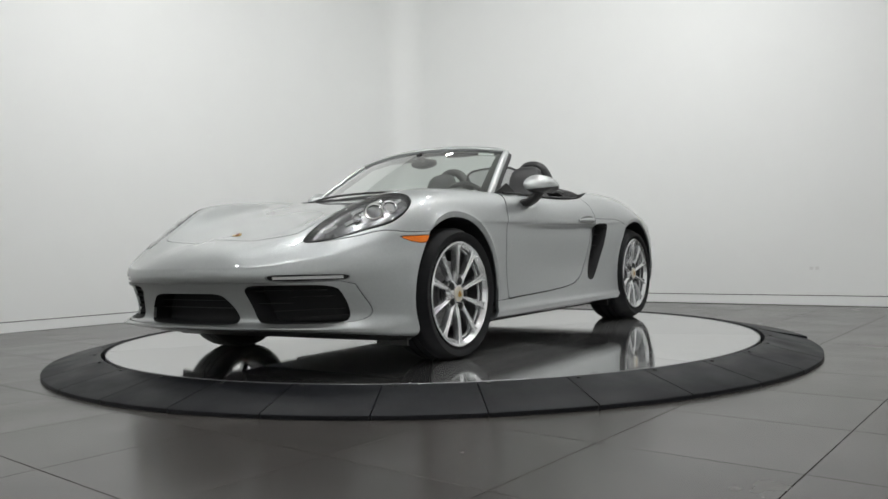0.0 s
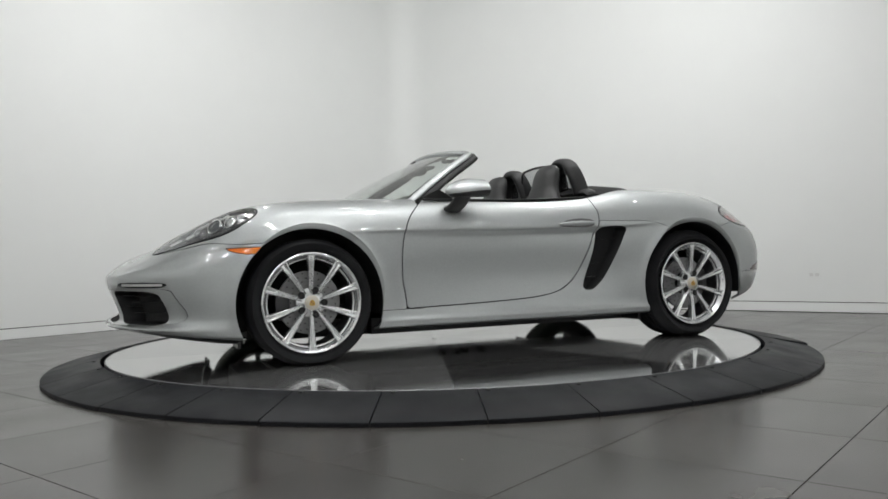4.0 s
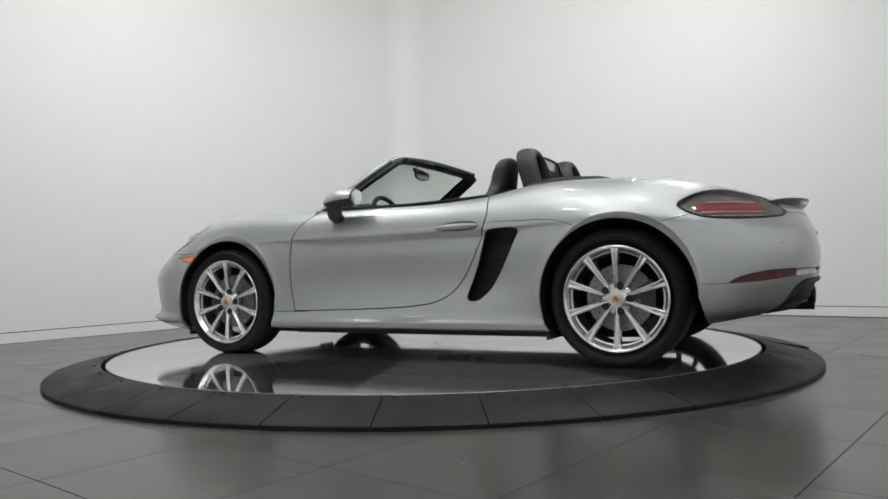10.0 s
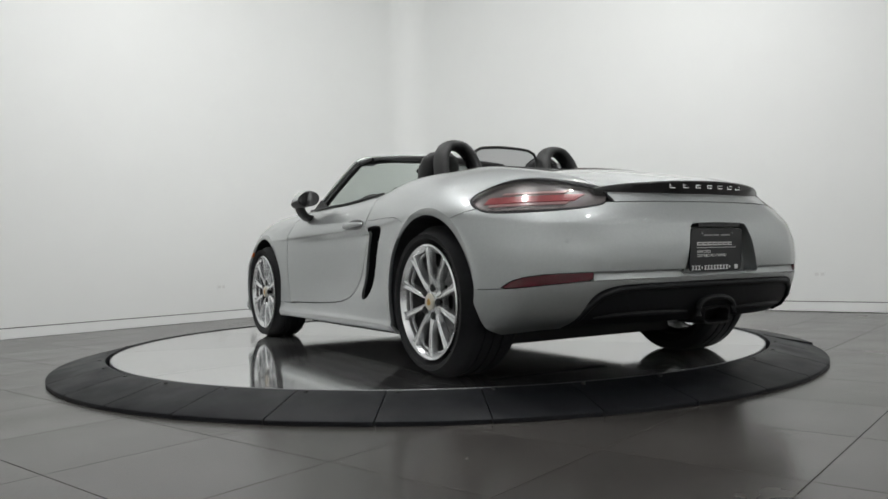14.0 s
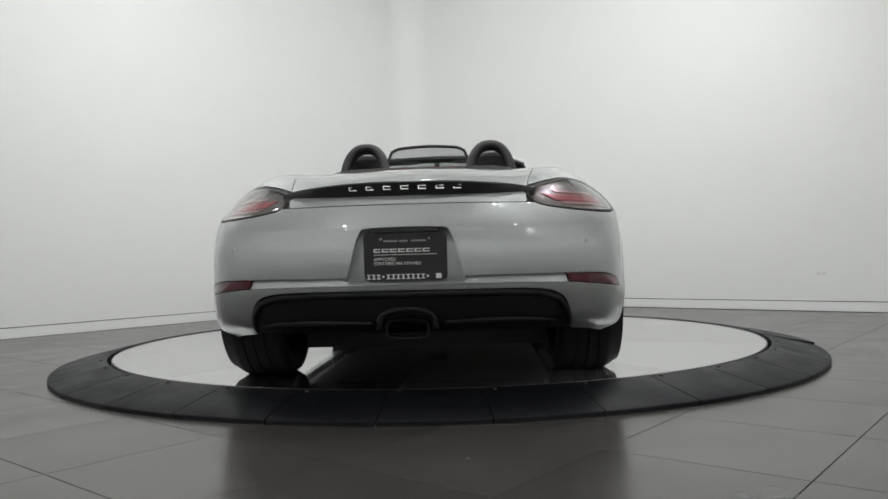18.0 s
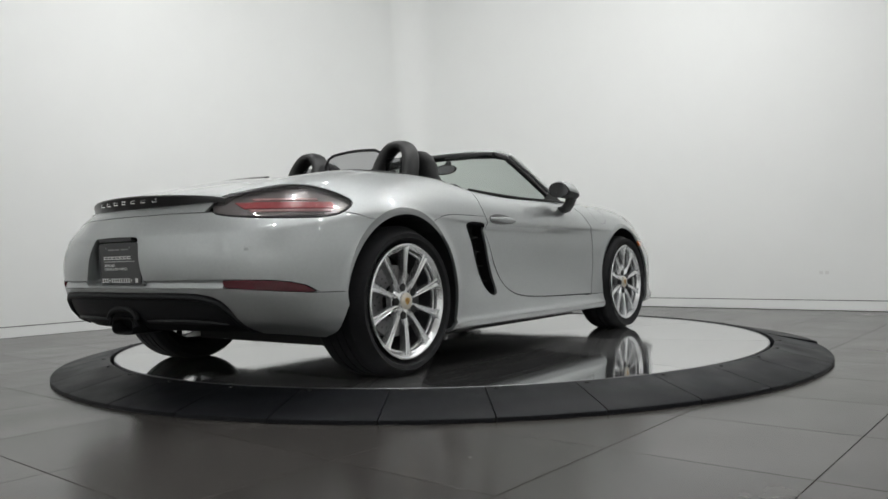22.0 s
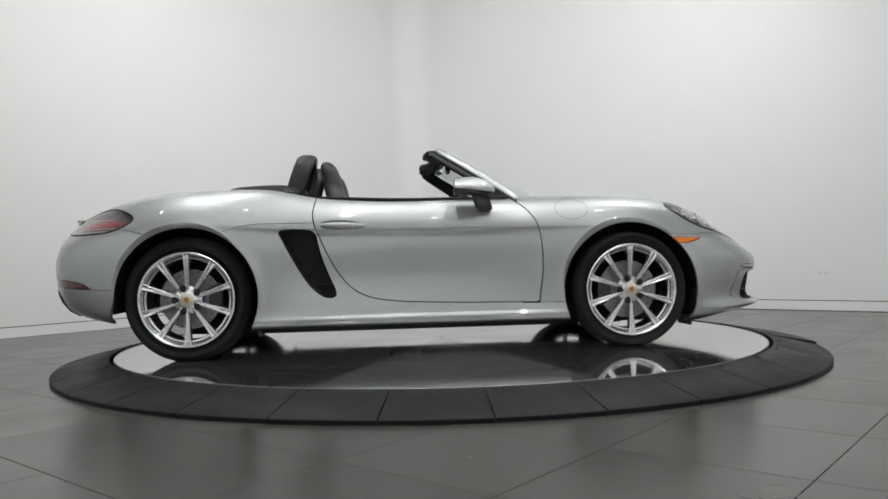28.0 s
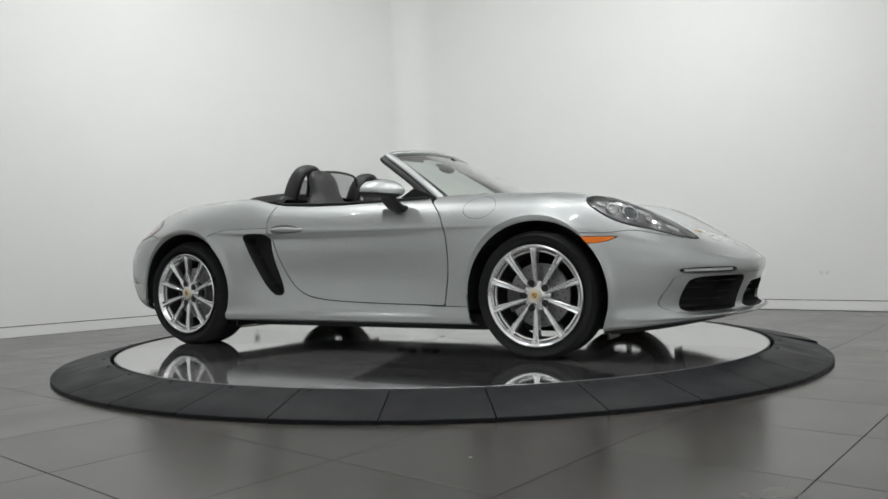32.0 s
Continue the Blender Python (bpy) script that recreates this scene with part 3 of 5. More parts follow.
CLOTH = mat("black_roof_cloth", (0.010, 0.010, 0.0105), rough=0.85, grain=0.25, scale=120, bump=0.3, bump_scale=500)
WHITE = mat("white_print", (0.78, 0.78, 0.77), rough=0.5)
PLATEM = mat("black_plate", (0.012, 0.012, 0.014), rough=0.3, coat=0.3)
MESHM = glass("deflector_mesh", (0.62, 0.62, 0.63), 0.2, 0.3)

# ---- the car: panels ----
WHOLE = SHELL
def arch_radius(p, cx, cz, r):
    """The rear arch runs out wider behind the wheel, below the hub."""
    return r + (0.052 * np.clip((cz - p[:, 2]) / 0.14, 0, 1) * (p[:, 0] < cx) if cx < 0 else 0.0)


for cx, cz, r in ARCH:
    SHELL = SHELL.cut(lambda p: np.where(p[:, Y] > 0.45, arch_radius(p, cx, cz, r) - np.hypot(p[:, X] - cx, p[:, 2] - cz), -1.0))


def lip_width(p, cx, cz):
    """Width of the lip that turns in round an arch: widest over the wheel."""
    a = np.degrees(np.arctan2(p[:, 2] - cz, p[:, 0] - cx)) % 360
    return 0.033 * np.clip(np.sin(np.radians(np.clip((a - 48) / 130, 0, 1) * 180)), 0, 1) ** 0.6


LIPS = []
for cx, cz, r in ARCH:
    lip, SHELL = SHELL.parted(lambda p: np.where(p[:, Y] > 0.6, np.hypot(p[:, X] - cx, p[:, 2] - cz) - r - lip_width(p, cx, cz), 1.0), 0.0)
    q = np.hypot(lip.V[:, 0] - cx, lip.V[:, 2] - cz)
    w = np.maximum(lip_width(lip.V, cx, cz), 1e-4)
    inward = np.stack([cx - lip.V[:, 0], 0 * q, cz - lip.V[:, 2]], 1) / q[:, None]
    n = lip.N + 0.62 * inward
    V = lip.V - np.array([0, 0.012, 0]) * np.clip(1 - (q - r) / w, 0, 1)[:, None]
    LIPS.append(Skin(V, n / np.linalg.norm(n, axis=1)[:, None], lip.F))
COCKPIT = inside(smooth_loop([(0.88, -0.9), (0.88, 0.20), (0.78, 0.50), (0.62, 0.66), (0.42, 0.752), (0, 0.772), (-0.5, 0.76), (-0.80, 0.70), (-1.02, 0.55), (-1.08, 0.30), (-1.08, -0.9)], 2), [X, Y])
SHELL = SHELL.cut(lambda p: -np.where(p[:, Z] > 0.80, COCKPIT(p), 1.0))


def front(f):
    return both(f, lambda p: 1.3 - p[:, X])


def rear(f):
    return both(f, lambda p: p[:, X] + 1.45)


def side_on(f):
    return both(f, lambda p: 0.5 - p[:, Y])


# lamps and openings first, then the panels between them
HEAD = inside(smooth_loop([(1.995, 0.548), (1.98, 0.585), (1.905, 0.680), (1.766, 0.765), (1.635, 0.80), (1.515, 0.79), (1.472, 0.745), (1.53, 0.683), (1.65, 0.606), (1.79, 0.545), (1.91, 0.525), (1.985, 0.530)], 2), [X, Y])
head, rest = SHELL.parted(both(HEAD, lambda p: 0.56 - p[:, Z]), 0.002)
amber, rest = rest.parted(side_on(inside(smooth_loop([(1.664, 0.612), (1.592, 0.615), (1.462, 0.619), (1.500, 0.583), (1.562, 0.582), (1.612, 0.590), (1.647, 0.602)], 0), [X, Z])))
slit, rest = rest.parted(front(inside(smooth_loop([(0.47, 0.451), (0.60, 0.452), (0.745, 0.450), (0.762, 0.438), (0.74, 0.427), (0.60, 0.426), (0.475, 0.428)], 1), [Y, Z])))
vent, rest = rest.parted(front(inside(smooth_loop([(0.345, 0.411), (0.52, 0.410), (0.715, 0.409), (0.738, 0.36), (0.750, 0.28), (0.742, 0.244), (0.68, 0.242), (0.43, 0.242), (0.395, 0.26), (0.378, 0.33)], 2), [Y, Z])), 0.0)
grille, rest = rest.parted(front(inside(smooth_loop([(-0.25, 0.374), (0.1, 0.375), (0.222, 0.373), (0.262, 0.34), (0.295, 0.30), (0.312, 0.252), (0.27, 0.238), (0.1, 0.236), (-0.25, 0.236)], 2), [Y, Z])), 0.0)
mouth, rest = rest.parted(front(inside(smooth_loop([(-0.3, 0.420), (0.3, 0.420), (0.62, 0.421), (0.765, 0.424), (0.785, 0.36), (0.805, 0.295), (0.797, 0.258), (0.755, 0.244), (0.6, 0.236), (0.3, 0.232), (-0.3, 0.230)], 1), [Y, Z])), 0.0010)
chin, rest = rest.parted(front(both(lambda p: p[:, Z] - curve([(1.55, 0.144), (1.8, 0.174), (2.0, 0.198), (2.2, 0.216), (2.24, 0.2175)], p[:, X]), lambda p: 1.58 - p[:, X])), 0.001)
intake, rest = rest.parted(side_on(inside(smooth_loop([(-0.745, 0.695), (-0.705, 0.713), (-0.565, 0.708), (-0.533, 0.68), (-0.525, 0.63), (-0.50, 0.535), (-0.46, 0.435), (-0.425, 0.355), (-0.432, 0.326), (-0.482, 0.32), (-0.535, 0.352), (-0.59, 0.408), (-0.665, 0.537), (-0.718, 0.645)], 1), [X, Z])), 0.0)
TAILLOOP = [(-1.512, 0.786), (-1.60, 0.842), (-1.70, 0.862), (-1.83, 0.835), (-1.965, 0.788), (-2.00, 0.728), (-1.94, 0.709), (-1.80, 0.704), (-1.66, 0.711), (-1.575, 0.742)]
tail, rest = rest.parted(both(inside(smooth_loop(TAILLOOP, 2), [X, Z]), lambda p: (0.452 + (0.785 - p[:, Z]) * 0.9) - p[:, Y]), 0.002)
reflector, rest = rest.parted(rear(inside(smooth_loop([(0.846, 0.410), (0.828, 0.436), (0.80, 0.451), (0.76, 0.459), (0.72, 0.462), (0.602, 0.465), (0.610, 0.433), (0.735, 0.420), (0.80, 0.411), (0.84, 0.406)], 0), [Y, Z])))
niche, rest = rest.parted(rear(inside(smooth_loop([(-0.3, 0.652), (0.140, 0.652), (0.172, 0.640), (0.212, 0.478), (0.230, 0.446), (0.2, 0.444), (-0.3, 0.444)], 1), [Y, Z])), 0.0)
diffuser, rest = rest.parted(rear(inside(smooth_loop([(-0.3, 0.417), (0.30, 0.416), (0.52, 0.412), (0.592, 0.382), (0.618, 0.32), (0.638, 0.22), (0.64, 0.1), (-0.3, 0.1)], 2), [Y, Z])), 0.0015)
door, rest = rest.parted(side_on(inside(smooth_loop([(-0.533, 1.0), (-0.535, 0.88), (-0.560, 0.785), (-0.517, 0.655), (-0.425, 0.465), (-0.325, 0.352), (-0.17, 0.298), (0.24, 0.279), (0.60, 0.272), (0.71, 0.268), (0.712, 0.268), (0.712, 0.27), (0.718, 0.33), (0.738, 0.44), (0.732, 0.63), (0.695, 0.755), (0.60, 0.85), (0.52, 0.9), (0.52, 1.0)], 2), [X, Z])), 0.0030)
hood, rest = rest.parted(both(inside(smooth_loop([(1.985, -0.4), (1.985, 0.20), (1.978, 0.40), (1.94, 0.490), (1.80, 0.518), (1.66, 0.580), (1.52, 0.655), (1.38, 0.680), (1.1, 0.668), (0.90, 0.66), (0.70, 0.62), (0.6, 0.4), (0.5, -0.4)], 2), [X, Y]), lambda p: 0.55 - p[:, Z], lambda p: 0.6 - p[:, X]), 0.0022)
bumper, rest = rest.parted(both(lambda p: p[:, Z] - curve([(1.2, 0.66), (1.6, 0.632), (1.72, 0.640), (1.87, 0.612), (1.985, 0.592), (1.988, 0.72), (2.3, 0.75)], p[:, X]), lambda p: 1.24 - p[:, X]), 0.0018)
fender, rest = rest.parted(both(lambda p: 0.61 - p[:, X], lambda p: 0.266 - p[:, Z]), 0.0015)
tail_bumper, rest = rest.parted(both(lambda p: p[:, Z] - curve([(-1.3, 0.68), (-1.45, 0.70), (-1.6, 0.732), (-1.7, 0.738), (-2.3, 0.738)], p[:, X]), lambda p: p[:, X] + 1.40), 0.0018)
strip, tail_bumper = tail_bumper.parted(lambda p: p[:, Z] - curve([(-2.2, 0.438), (-2.03, 0.430), (-1.76, 0.405), (-1.3, 0.40)], p[:, X]), 0.0012)
ledge, strip2 = tail_bumper.parted(both(lambda p: p[:, Z] - 0.4655, lambda p: p[:, Y] - 0.606, lambda p: p[:, X] + 1.9), 0.0012)
tail_bumper = strip2
deck, rest = rest.parted(both(inside(smooth_loop([(-1.0, -0.4), (-1.06, 0.44), (-1.20, 0.53), (-1.60, 0.52), (-1.88, 0.47), (-2.2, 0.44), (-2.3, -0.4)], 2), [X, Y]), lambda p: p[:, X] + 1.0, lambda p: 0.5 - p[:, Z]), 0.0018)
flank, quarter = rest.parted(both(lambda p: p[:, Z] - curve([(-1.12, 0.66), (-1.045, 0.700), (-0.92, 0.737), (-0.83, 0.743), (-0.4, 0.742), (0.8, 0.742)], p[:, X]), lambda p: -1.23 - p[:, X]), 0.0014)

cskin("hood", hood.whole(), PAINT)
cskin("front_bumper", bumper.whole(), PAINT)
cskin("grille_surround", mouth.whole(), PAINT)
cskin("chin_spoiler", chin.whole(), BLACK, "black lower chin spoiler")
cskin("deck_lid", deck.whole(), PAINT)
rear_bumper = cskin("rear_bumper", tail_bumper.whole(), PAINT)
cskin("lower_bumper", strip.whole(), PAINT)
step = ledge.whole()
lean = np.clip((step.V[:, 2] - 0.430) / 0.035, 0, 1)[:, None]
tilted = step.N + np.array([0, 0, 0.55])
cskin("bumper_ledge", Skin(step.V - step.N * (0.001 + 0.014 * lean), tilted / np.linalg.norm(tilted, axis=1)[:, None], step.F), PAINT, "bright sloping ledge of the bumper")
cskin("diffuser", diffuser.whole().moved(-0.006), DIFFM, "black plastic rear diffuser", depth=0.02)


def recess(name, skin, depth, way, walls, back, parent, label=""):
    """A tub behind an opening: its walls run in along a way to a back panel."""
    d = np.array(way) * depth
    tub = skin_part(name, Skin(skin.V + d, skin.N, skin.F), back, parent, label, depth=0)
    V, N, F = [], [], []
    for a, b in skin.edges():
        pa, pb = skin.V[a], skin.V[b]
        if abs(pa[1]) < 1e-5 and abs(pb[1]) < 1e-5:
            continue
        k = len(V)
        V += [tuple(pa), tuple(pb), tuple(pb + d), tuple(pa + d)]
        F.append([k + 1, k, k + 3, k + 2])
    me = bpy.data.meshes.new(name + "_walls")
    me.from_pydata(V, [], F)
    me.materials.append(walls)
    w = new("opening_edge", me)
    w.parent = tub
    return tub


def slats(skin, way, depth, n, material, parent, name="slat", thick=0.010):
    """Level bars across an opening, cut from its own surface."""
    z0, z1 = skin.V[:, 2].min(), skin.V[:, 2].max()
    for i in range(n):
        c = z0 + (z1 - z0) * (i + 1) / (n + 1)
        s = skin.cut(lambda p: np.abs(p[:, 2] - c) - thick / 2)
        for q in s.pieces(1):
            if np.ptp(q.V, axis=0).max() > 0.03:
                skin_part(name, Skin(q.V + np.array(way) * depth, q.N, q.F), material, parent, depth=0.03, way=way)


for s in (1, -1):
    mir = (lambda k: k) if s > 0 else (lambda k: k.mirrored())
    cskin("fender", mir(fender.pieces()[0]), PAINT)
    for k, q in enumerate(quarter.pieces()):
        cskin("rear_quarter" if k == 0 else "body_infill", mir(q), PAINT)
    for k, q in enumerate(flank.pieces()):
        cskin("side_panel" if k == 0 else "body_infill", mir(q), PAINT)
    for lip in LIPS:
        cskin("arch_lip", mir(lip.pieces()[0]), PAINT)
    d = cskin("door", mir(door), PAINT)
    # handle: a bowed bar over a shallow cup
    bm = bmesh.new()
    pts = [(-0.262 - 0.242 * i / 12, s * (0.866 + 0.028 * math.sin(math.pi * i / 12) ** 0.6), 0.722 + 0.008 * i / 12) for i in range(13)]
    tube(bm, pts, [0.005 + 0.011 * math.sin(math.pi * (0.08 + 0.84 * i / 12)) for i in range(13)], 10)
    part("handle", bm, PAINT, d, "silver pull handle")
    # the cup's grey is the shade in it; the paint there is silver
    bm = bmesh.new()
    prism(bm, [tuple(q) for q in smooth_loop([(-0.25, 0.708), (-0.40, 0.700), (-0.505, 0.706), (-0.51, 0.745), (-0.45, 0.757), (-0.36, 0.755), (-0.29, 0.738)], 2)], 0.006, Matrix(((1, 0, 0, 0), (0, 0, s, s * 0.8606), (0, 1, 0, 0), (0, 0, 0, 1))))
    part("handle_cup", bm, CUPM, d, "silver handle cup, coloured grey for its shade")
    cskin("side_marker", mir(amber), AMBER, "amber front side marker lamp")
    cskin("rear_reflector", mir(reflector), RED, "dark red rear reflector")
    # head lamp
    h = cskin("headlamp", mir(head), CLEAR, "clear teardrop headlamp", depth=0.004, rim=GLOSS)
    skin_part("housing", mir(head.moved(-0.018)), HOUSING, h, depth=-0.016)
    edge = head.cut(lambda p: -HEAD(p) - 0.0055).moved(-0.002)
    skin_part("bezel", mir(edge.moved(0.0030)), DIFFM, h, depth=0.01)
    for at, r, nm in (((1.700, 0.718), 0.042, "projector_ring"), ((1.625, 0.740), 0.036, "reflector_ring"), ((1.785, 0.675), 0.022, "reflector_ring")):
        k = int(np.argmin(np.hypot(head.V[:, 0] - at[0], head.V[:, 1] - at[1])))
        n = Vector(head.N[k]) + Vector((0.55, 0.25, 0.0))
        c = Vector(head.V[k]) - Vector(head.N[k]) * 0.009
        m = Matrix.Translation((c.x, s * c.y, c.z)) @ Vector((n.x, s * n.y, n.z)).to_track_quat("Z", "Y").to_matrix().to_4x4()
        bm = bmesh.new()
        revolve(bm, [(r * 0.98, -0.02), (r * 1.04, 0.0), (r * 1.0, 0.005), (r * 0.88, 0.003), (r * 0.82, -0.02)], 32, m, closed=True)
        part(nm, bm, CHROME, h)
        bm = bmesh.new()
        revolve(bm, [(0.0, 0.006)] + [(r * 0.86 * math.sin(a * 0.25), -0.012 + 0.018 * math.cos(a * 0.25)) for a in range(1, 7)], 28, m)
        part("projector_lens", bm, PROJ if r > 0.04 else REFL, h)
    for at, L in (((1.560, 0.742), 0.05), ((1.745, 0.640), 0.07), ((1.82, 0.652), 0.05), ((1.88, 0.600), 0.07), ((1.66, 0.680), 0.08)):
        k = int(np.argmin(np.hypot(head.V[:, 0] - at[0], head.V[:, 1] - at[1])))
        c = Vector(head.V[k]) - Vector(head.N[k]) * 0.013
        bm = bmesh.new()
        box(bm, (0, 0, 0), (L, 0.010, 0.014), Matrix.Translation((c.x, s * c.y, c.z)) @ Matrix.Rotation(s * 0.45 * -1, 4, "Z") @ Matrix.Rotation(0.42, 4, "Y"))
        bmesh.ops.bevel(bm, geom=bm.edges[:], offset=0.003, segments=2, affect="EDGES")
        part("reflector", bm, REFL, h)
    # light bar over the outer vents
    lb = cskin("light_bar", mir(slit.moved(-0.010)), GLOSS, "slim daytime light bar", depth=0.02)
    inner = slit.cut(lambda p: np.abs(p[:, Z] - 0.4395) - 0.0065).cut(lambda p: 0.50 - p[:, Y]).cut(lambda p: p[:, Y] - 0.742)
    skin_part("lens", mir(inner.moved(-0.004)), LED, lb, depth=0.006)
    v = on_car(recess("bumper_vent", mir(vent), 0.11, (-1, 0, 0), DARK, DARK, car, "black slatted bumper vent"))
    slats(mir(vent), (-1, 0, 0), 0.035, 5, DARK, v, thick=0.007)
    k = on_car(recess("side_intake", mir(intake), 0.085, (0.25, -s, 0), DARK, DARK, car, "black slatted side air intake"))
    slats(mir(intake), (0.25, -s, 0), 0.055, 4, DARK, k, thick=0.010)
    # tail lamp
    t = cskin("tail_lamp", mir(tail), SMOKE, "smoked red tail lamp", depth=0.004, rim=GLOSS)
    skin_part("housing", mir(tail.moved(-0.016)), TAILGREY, t, depth=-0.014)
    tedge = tail.cut(lambda p: -inside(smooth_loop(TAILLOOP, 2), [X, Z])(p) - 0.0068).moved(-0.002)
    skin_part("bezel", mir(tedge.moved(0.0032)), DIFFM, t, depth=0.008)
    for zc, hh, mt, nm, lim in ((0.772, 0.0135, REDBAR, "light_bar", (-1.91, -1.61)), (0.798, 0.0050, PINKBAR, "light_bar", (-1.86, -1.66)), (0.750, 0.0050, PINKBAR, "light_bar", (-1.90, -1.64)), (0.730, 0.004, CHROME, "reverse_bar", (-1.90, -1.68))):
        b = tail.cut(lambda p: np.abs(p[:, Z] - zc) - hh).cut(lambda p: lim[0] - p[:, X]).cut(lambda p: p[:, X] - lim[1])
        if len(b.F):
            skin_part(nm, mir(b.moved(-0.0125)), mt, t, depth=0.004)
    # parking sensor
    bm = bmesh.new()
    m = Matrix.Translation((-1.976, s * 0.685, 0.580)) @ Vector((-0.75, s * 0.66, 0)).to_track_quat("Z", "Y").to_matrix().to_4x4()
    revolve(bm, [(0.0, 0.003), (0.0085, 0.003), (0.009, -0.002), (0.0108, -0.002), (0.0114, 0.002), (0.0125, 0.0), (0.0125, -0.01)], 24, m)
    part("parking_sensor", bm, PAINT, rear_bumper)
    # wheel houses
    for cx, cz, r in ARCH:
        bm = bmesh.new()
        n = 28
        side_on_v = WHOLE.V[WHOLE.V[:, 1] > 0.6]
        rows = []
        for k in range(n + 1):
            a = math.radians(-25 + 216 * k / n)
            ra = r + 0.003 + (0.02 * min(max((math.degrees(a) - 180) / 11, 0), 1) if cx < 0 else 0)
            px, pz = cx + ra * math.cos(a), cz + ra * math.sin(a)
            edge_y = side_on_v[np.argmin(np.hypot(side_on_v[:, 0] - px, side_on_v[:, 2] - pz)), 1] - 0.019
            rows.append([bm.verts.new((px, s * 0.50, pz)), bm.verts.new((px, s * edge_y, pz))])
        for a, b in zip(rows, rows[1:]):
            bm.faces.new((a[0], a[1], b[1], b[0]))
        bm.faces.new([a[0] for a in rows])
        cpart("wheel_house", bm, DARK, "dark wheel house lining", False)

g = on_car(recess("centre_grille", grille.whole(), 0.10, (-1, 0, 0), DARK, DARK, car, "black centre radiator grille"))
slats(grille.whole(), (-1, 0, 0), 0.04, 7, DARK, g, thick=0.004)
recess("plate_niche", niche.whole(), 0.066, (1, 0, 0), PAINT, PAINT, rear_bumper, "silver plate recess")

# fuel flap on the right fender, a thin round lid
flap = WHOLE.cut(lambda p: (np.hypot((p[:, X] - 0.914) / 0.095, (p[:, Z] - 0.794) / 0.062) - 1) * 0.08).cut(lambda p: 0.6 - p[:, Y])
flap_gap = flap.cut(lambda p: -((np.hypot((p[:, X] - 0.914) / 0.095, (p[:, Z] - 0.794) / 0.062) - 1) * 0.08) - 0.0022)
fl = cskin("fuel_flap", flap_gap.mirrored().moved(0.0007), DARK, "round fuel flap seam", depth=0)


# ---- wheels ----
def wheel(side, x, z, r_tyre, width, y_face, lift):
    """side +1 is the car's left. The outer face looks along its local +z before it is stood up."""
    m = pose(x, side * y_face, z, -90 * side, 0, 0)
    root = on_car(new("wheel"))
    root.parent = car
    root.location = (0, 0, 0)
    root.matrix_basis = Matrix.Translation((CAR_X, CAR_Y, 0)) @ m
    bm = bmesh.new()
    rr, w, q = 0.262, width, 0.262 / 0.250
    bl = 0.012 if x > 0 else 0.024
    prof = [(rr, -0.012), (rr + 0.012, 0.004), (rr + 0.026, bl), (rr + 0.045, bl + 0.003), (r_tyre - 0.036, bl - 0.003), (r_tyre - 0.016, -0.008), (r_tyre - 0.004, -0.03)]
    for i in range(4):
        y0 = -0.036 - (w - 0.072) * i / 4
        y1 = -0.036 - (w - 0.072) * (i + 1) / 4
        prof += [(r_tyre, y0), (r_tyre, y1 + 0.008)] + ([(r_tyre - 0.007, y1 + 0.006), (r_tyre - 0.007, y1 + 0.001)] if i < 3 else [])
    prof += [(r_tyre - 0.004, -w + 0.03), (r_tyre - 0.02, -w + 0.006), (r_tyre - 0.05, -w), (rr, -w + 0.02), (rr - 0.01, -w + 0.03), (rr - 0.01, -0.02)]
    revolve(bm, prof, 72, closed=True)
    part("tyre", bm, RUBBER, root, "black low-profile tyre")
    bm = bmesh.new()
    revolve(bm, [(r * q, h + lift) for r, h in [(0.249, 0.0), (0.2505, -0.008), (0.246, -0.02), (0.238, -0.03), (0.226, -0.030), (0.226, -0.020), (0.232, -0.012), (0.237, 0.0), (0.243, 0.004)]], 72, closed=True)
    part("rim", bm, ALLOY, root, "silver alloy rim")
    # the barrel's dark colour stands for the shade behind the spokes
    bm = bmesh.new()
    revolve(bm, [(r * q, h + lift) for r, h in [(0.240, -0.030), (0.224, -0.055), (0.220, -0.19), (0.215, -0.19), (0.217, -0.05), (0.224, -0.030)]], 72, closed=True)
    part("barrel", bm, BARREL, root, "silver inner barrel, coloured dark for the shade behind the spokes")
    bm = bmesh.new()
    revolve(bm, [(r * q, h + lift) for r, h in [(0.222, -0.034), (0.2215, -0.046), (0.215, -0.048), (0.212, -0.046), (0.214, -0.036)]], 72, closed=True)
    part("inner_ring", bm, ALLOY, root, "silver inner rim step")
    for k in range(10):
        bm = bmesh.new()
        # a spoke: narrow by the hub, flared at the rim, with a ridge each side of a shallow groove
        st = [(0.040, 0.0095, -0.026), (0.085, 0.0098, -0.019), (0.13, 0.0112, -0.014), (0.18, 0.0135, -0.010), (0.222, 0.0165, -0.007), (0.240, 0.0205, -0.005), (0.250, 0.0240, -0.005)]
        rows = []
        for r, hw, zt in st:
            g = 0.0050 if r > 0.06 else 0.001
            sec = [(-hw * 1.30, -0.034), (-hw, -0.003), (-hw * 0.72, 0.0), (-hw * 0.34, -g), (hw * 0.34, -g), (hw * 0.72, 0.0), (hw, -0.003), (hw * 1.30, -0.034)]
            rows.append([bm.verts.new((r, s, zt + d + lift)) for s, d in sec])
        for a, b in zip(rows, rows[1:]):
            for i in range(8):
                j = (i + 1) % 8
                bm.faces.new((a[i], a[j], b[j], b[i]))
        bm.faces.new(rows[0]), bm.faces.new(rows[-1][::-1])
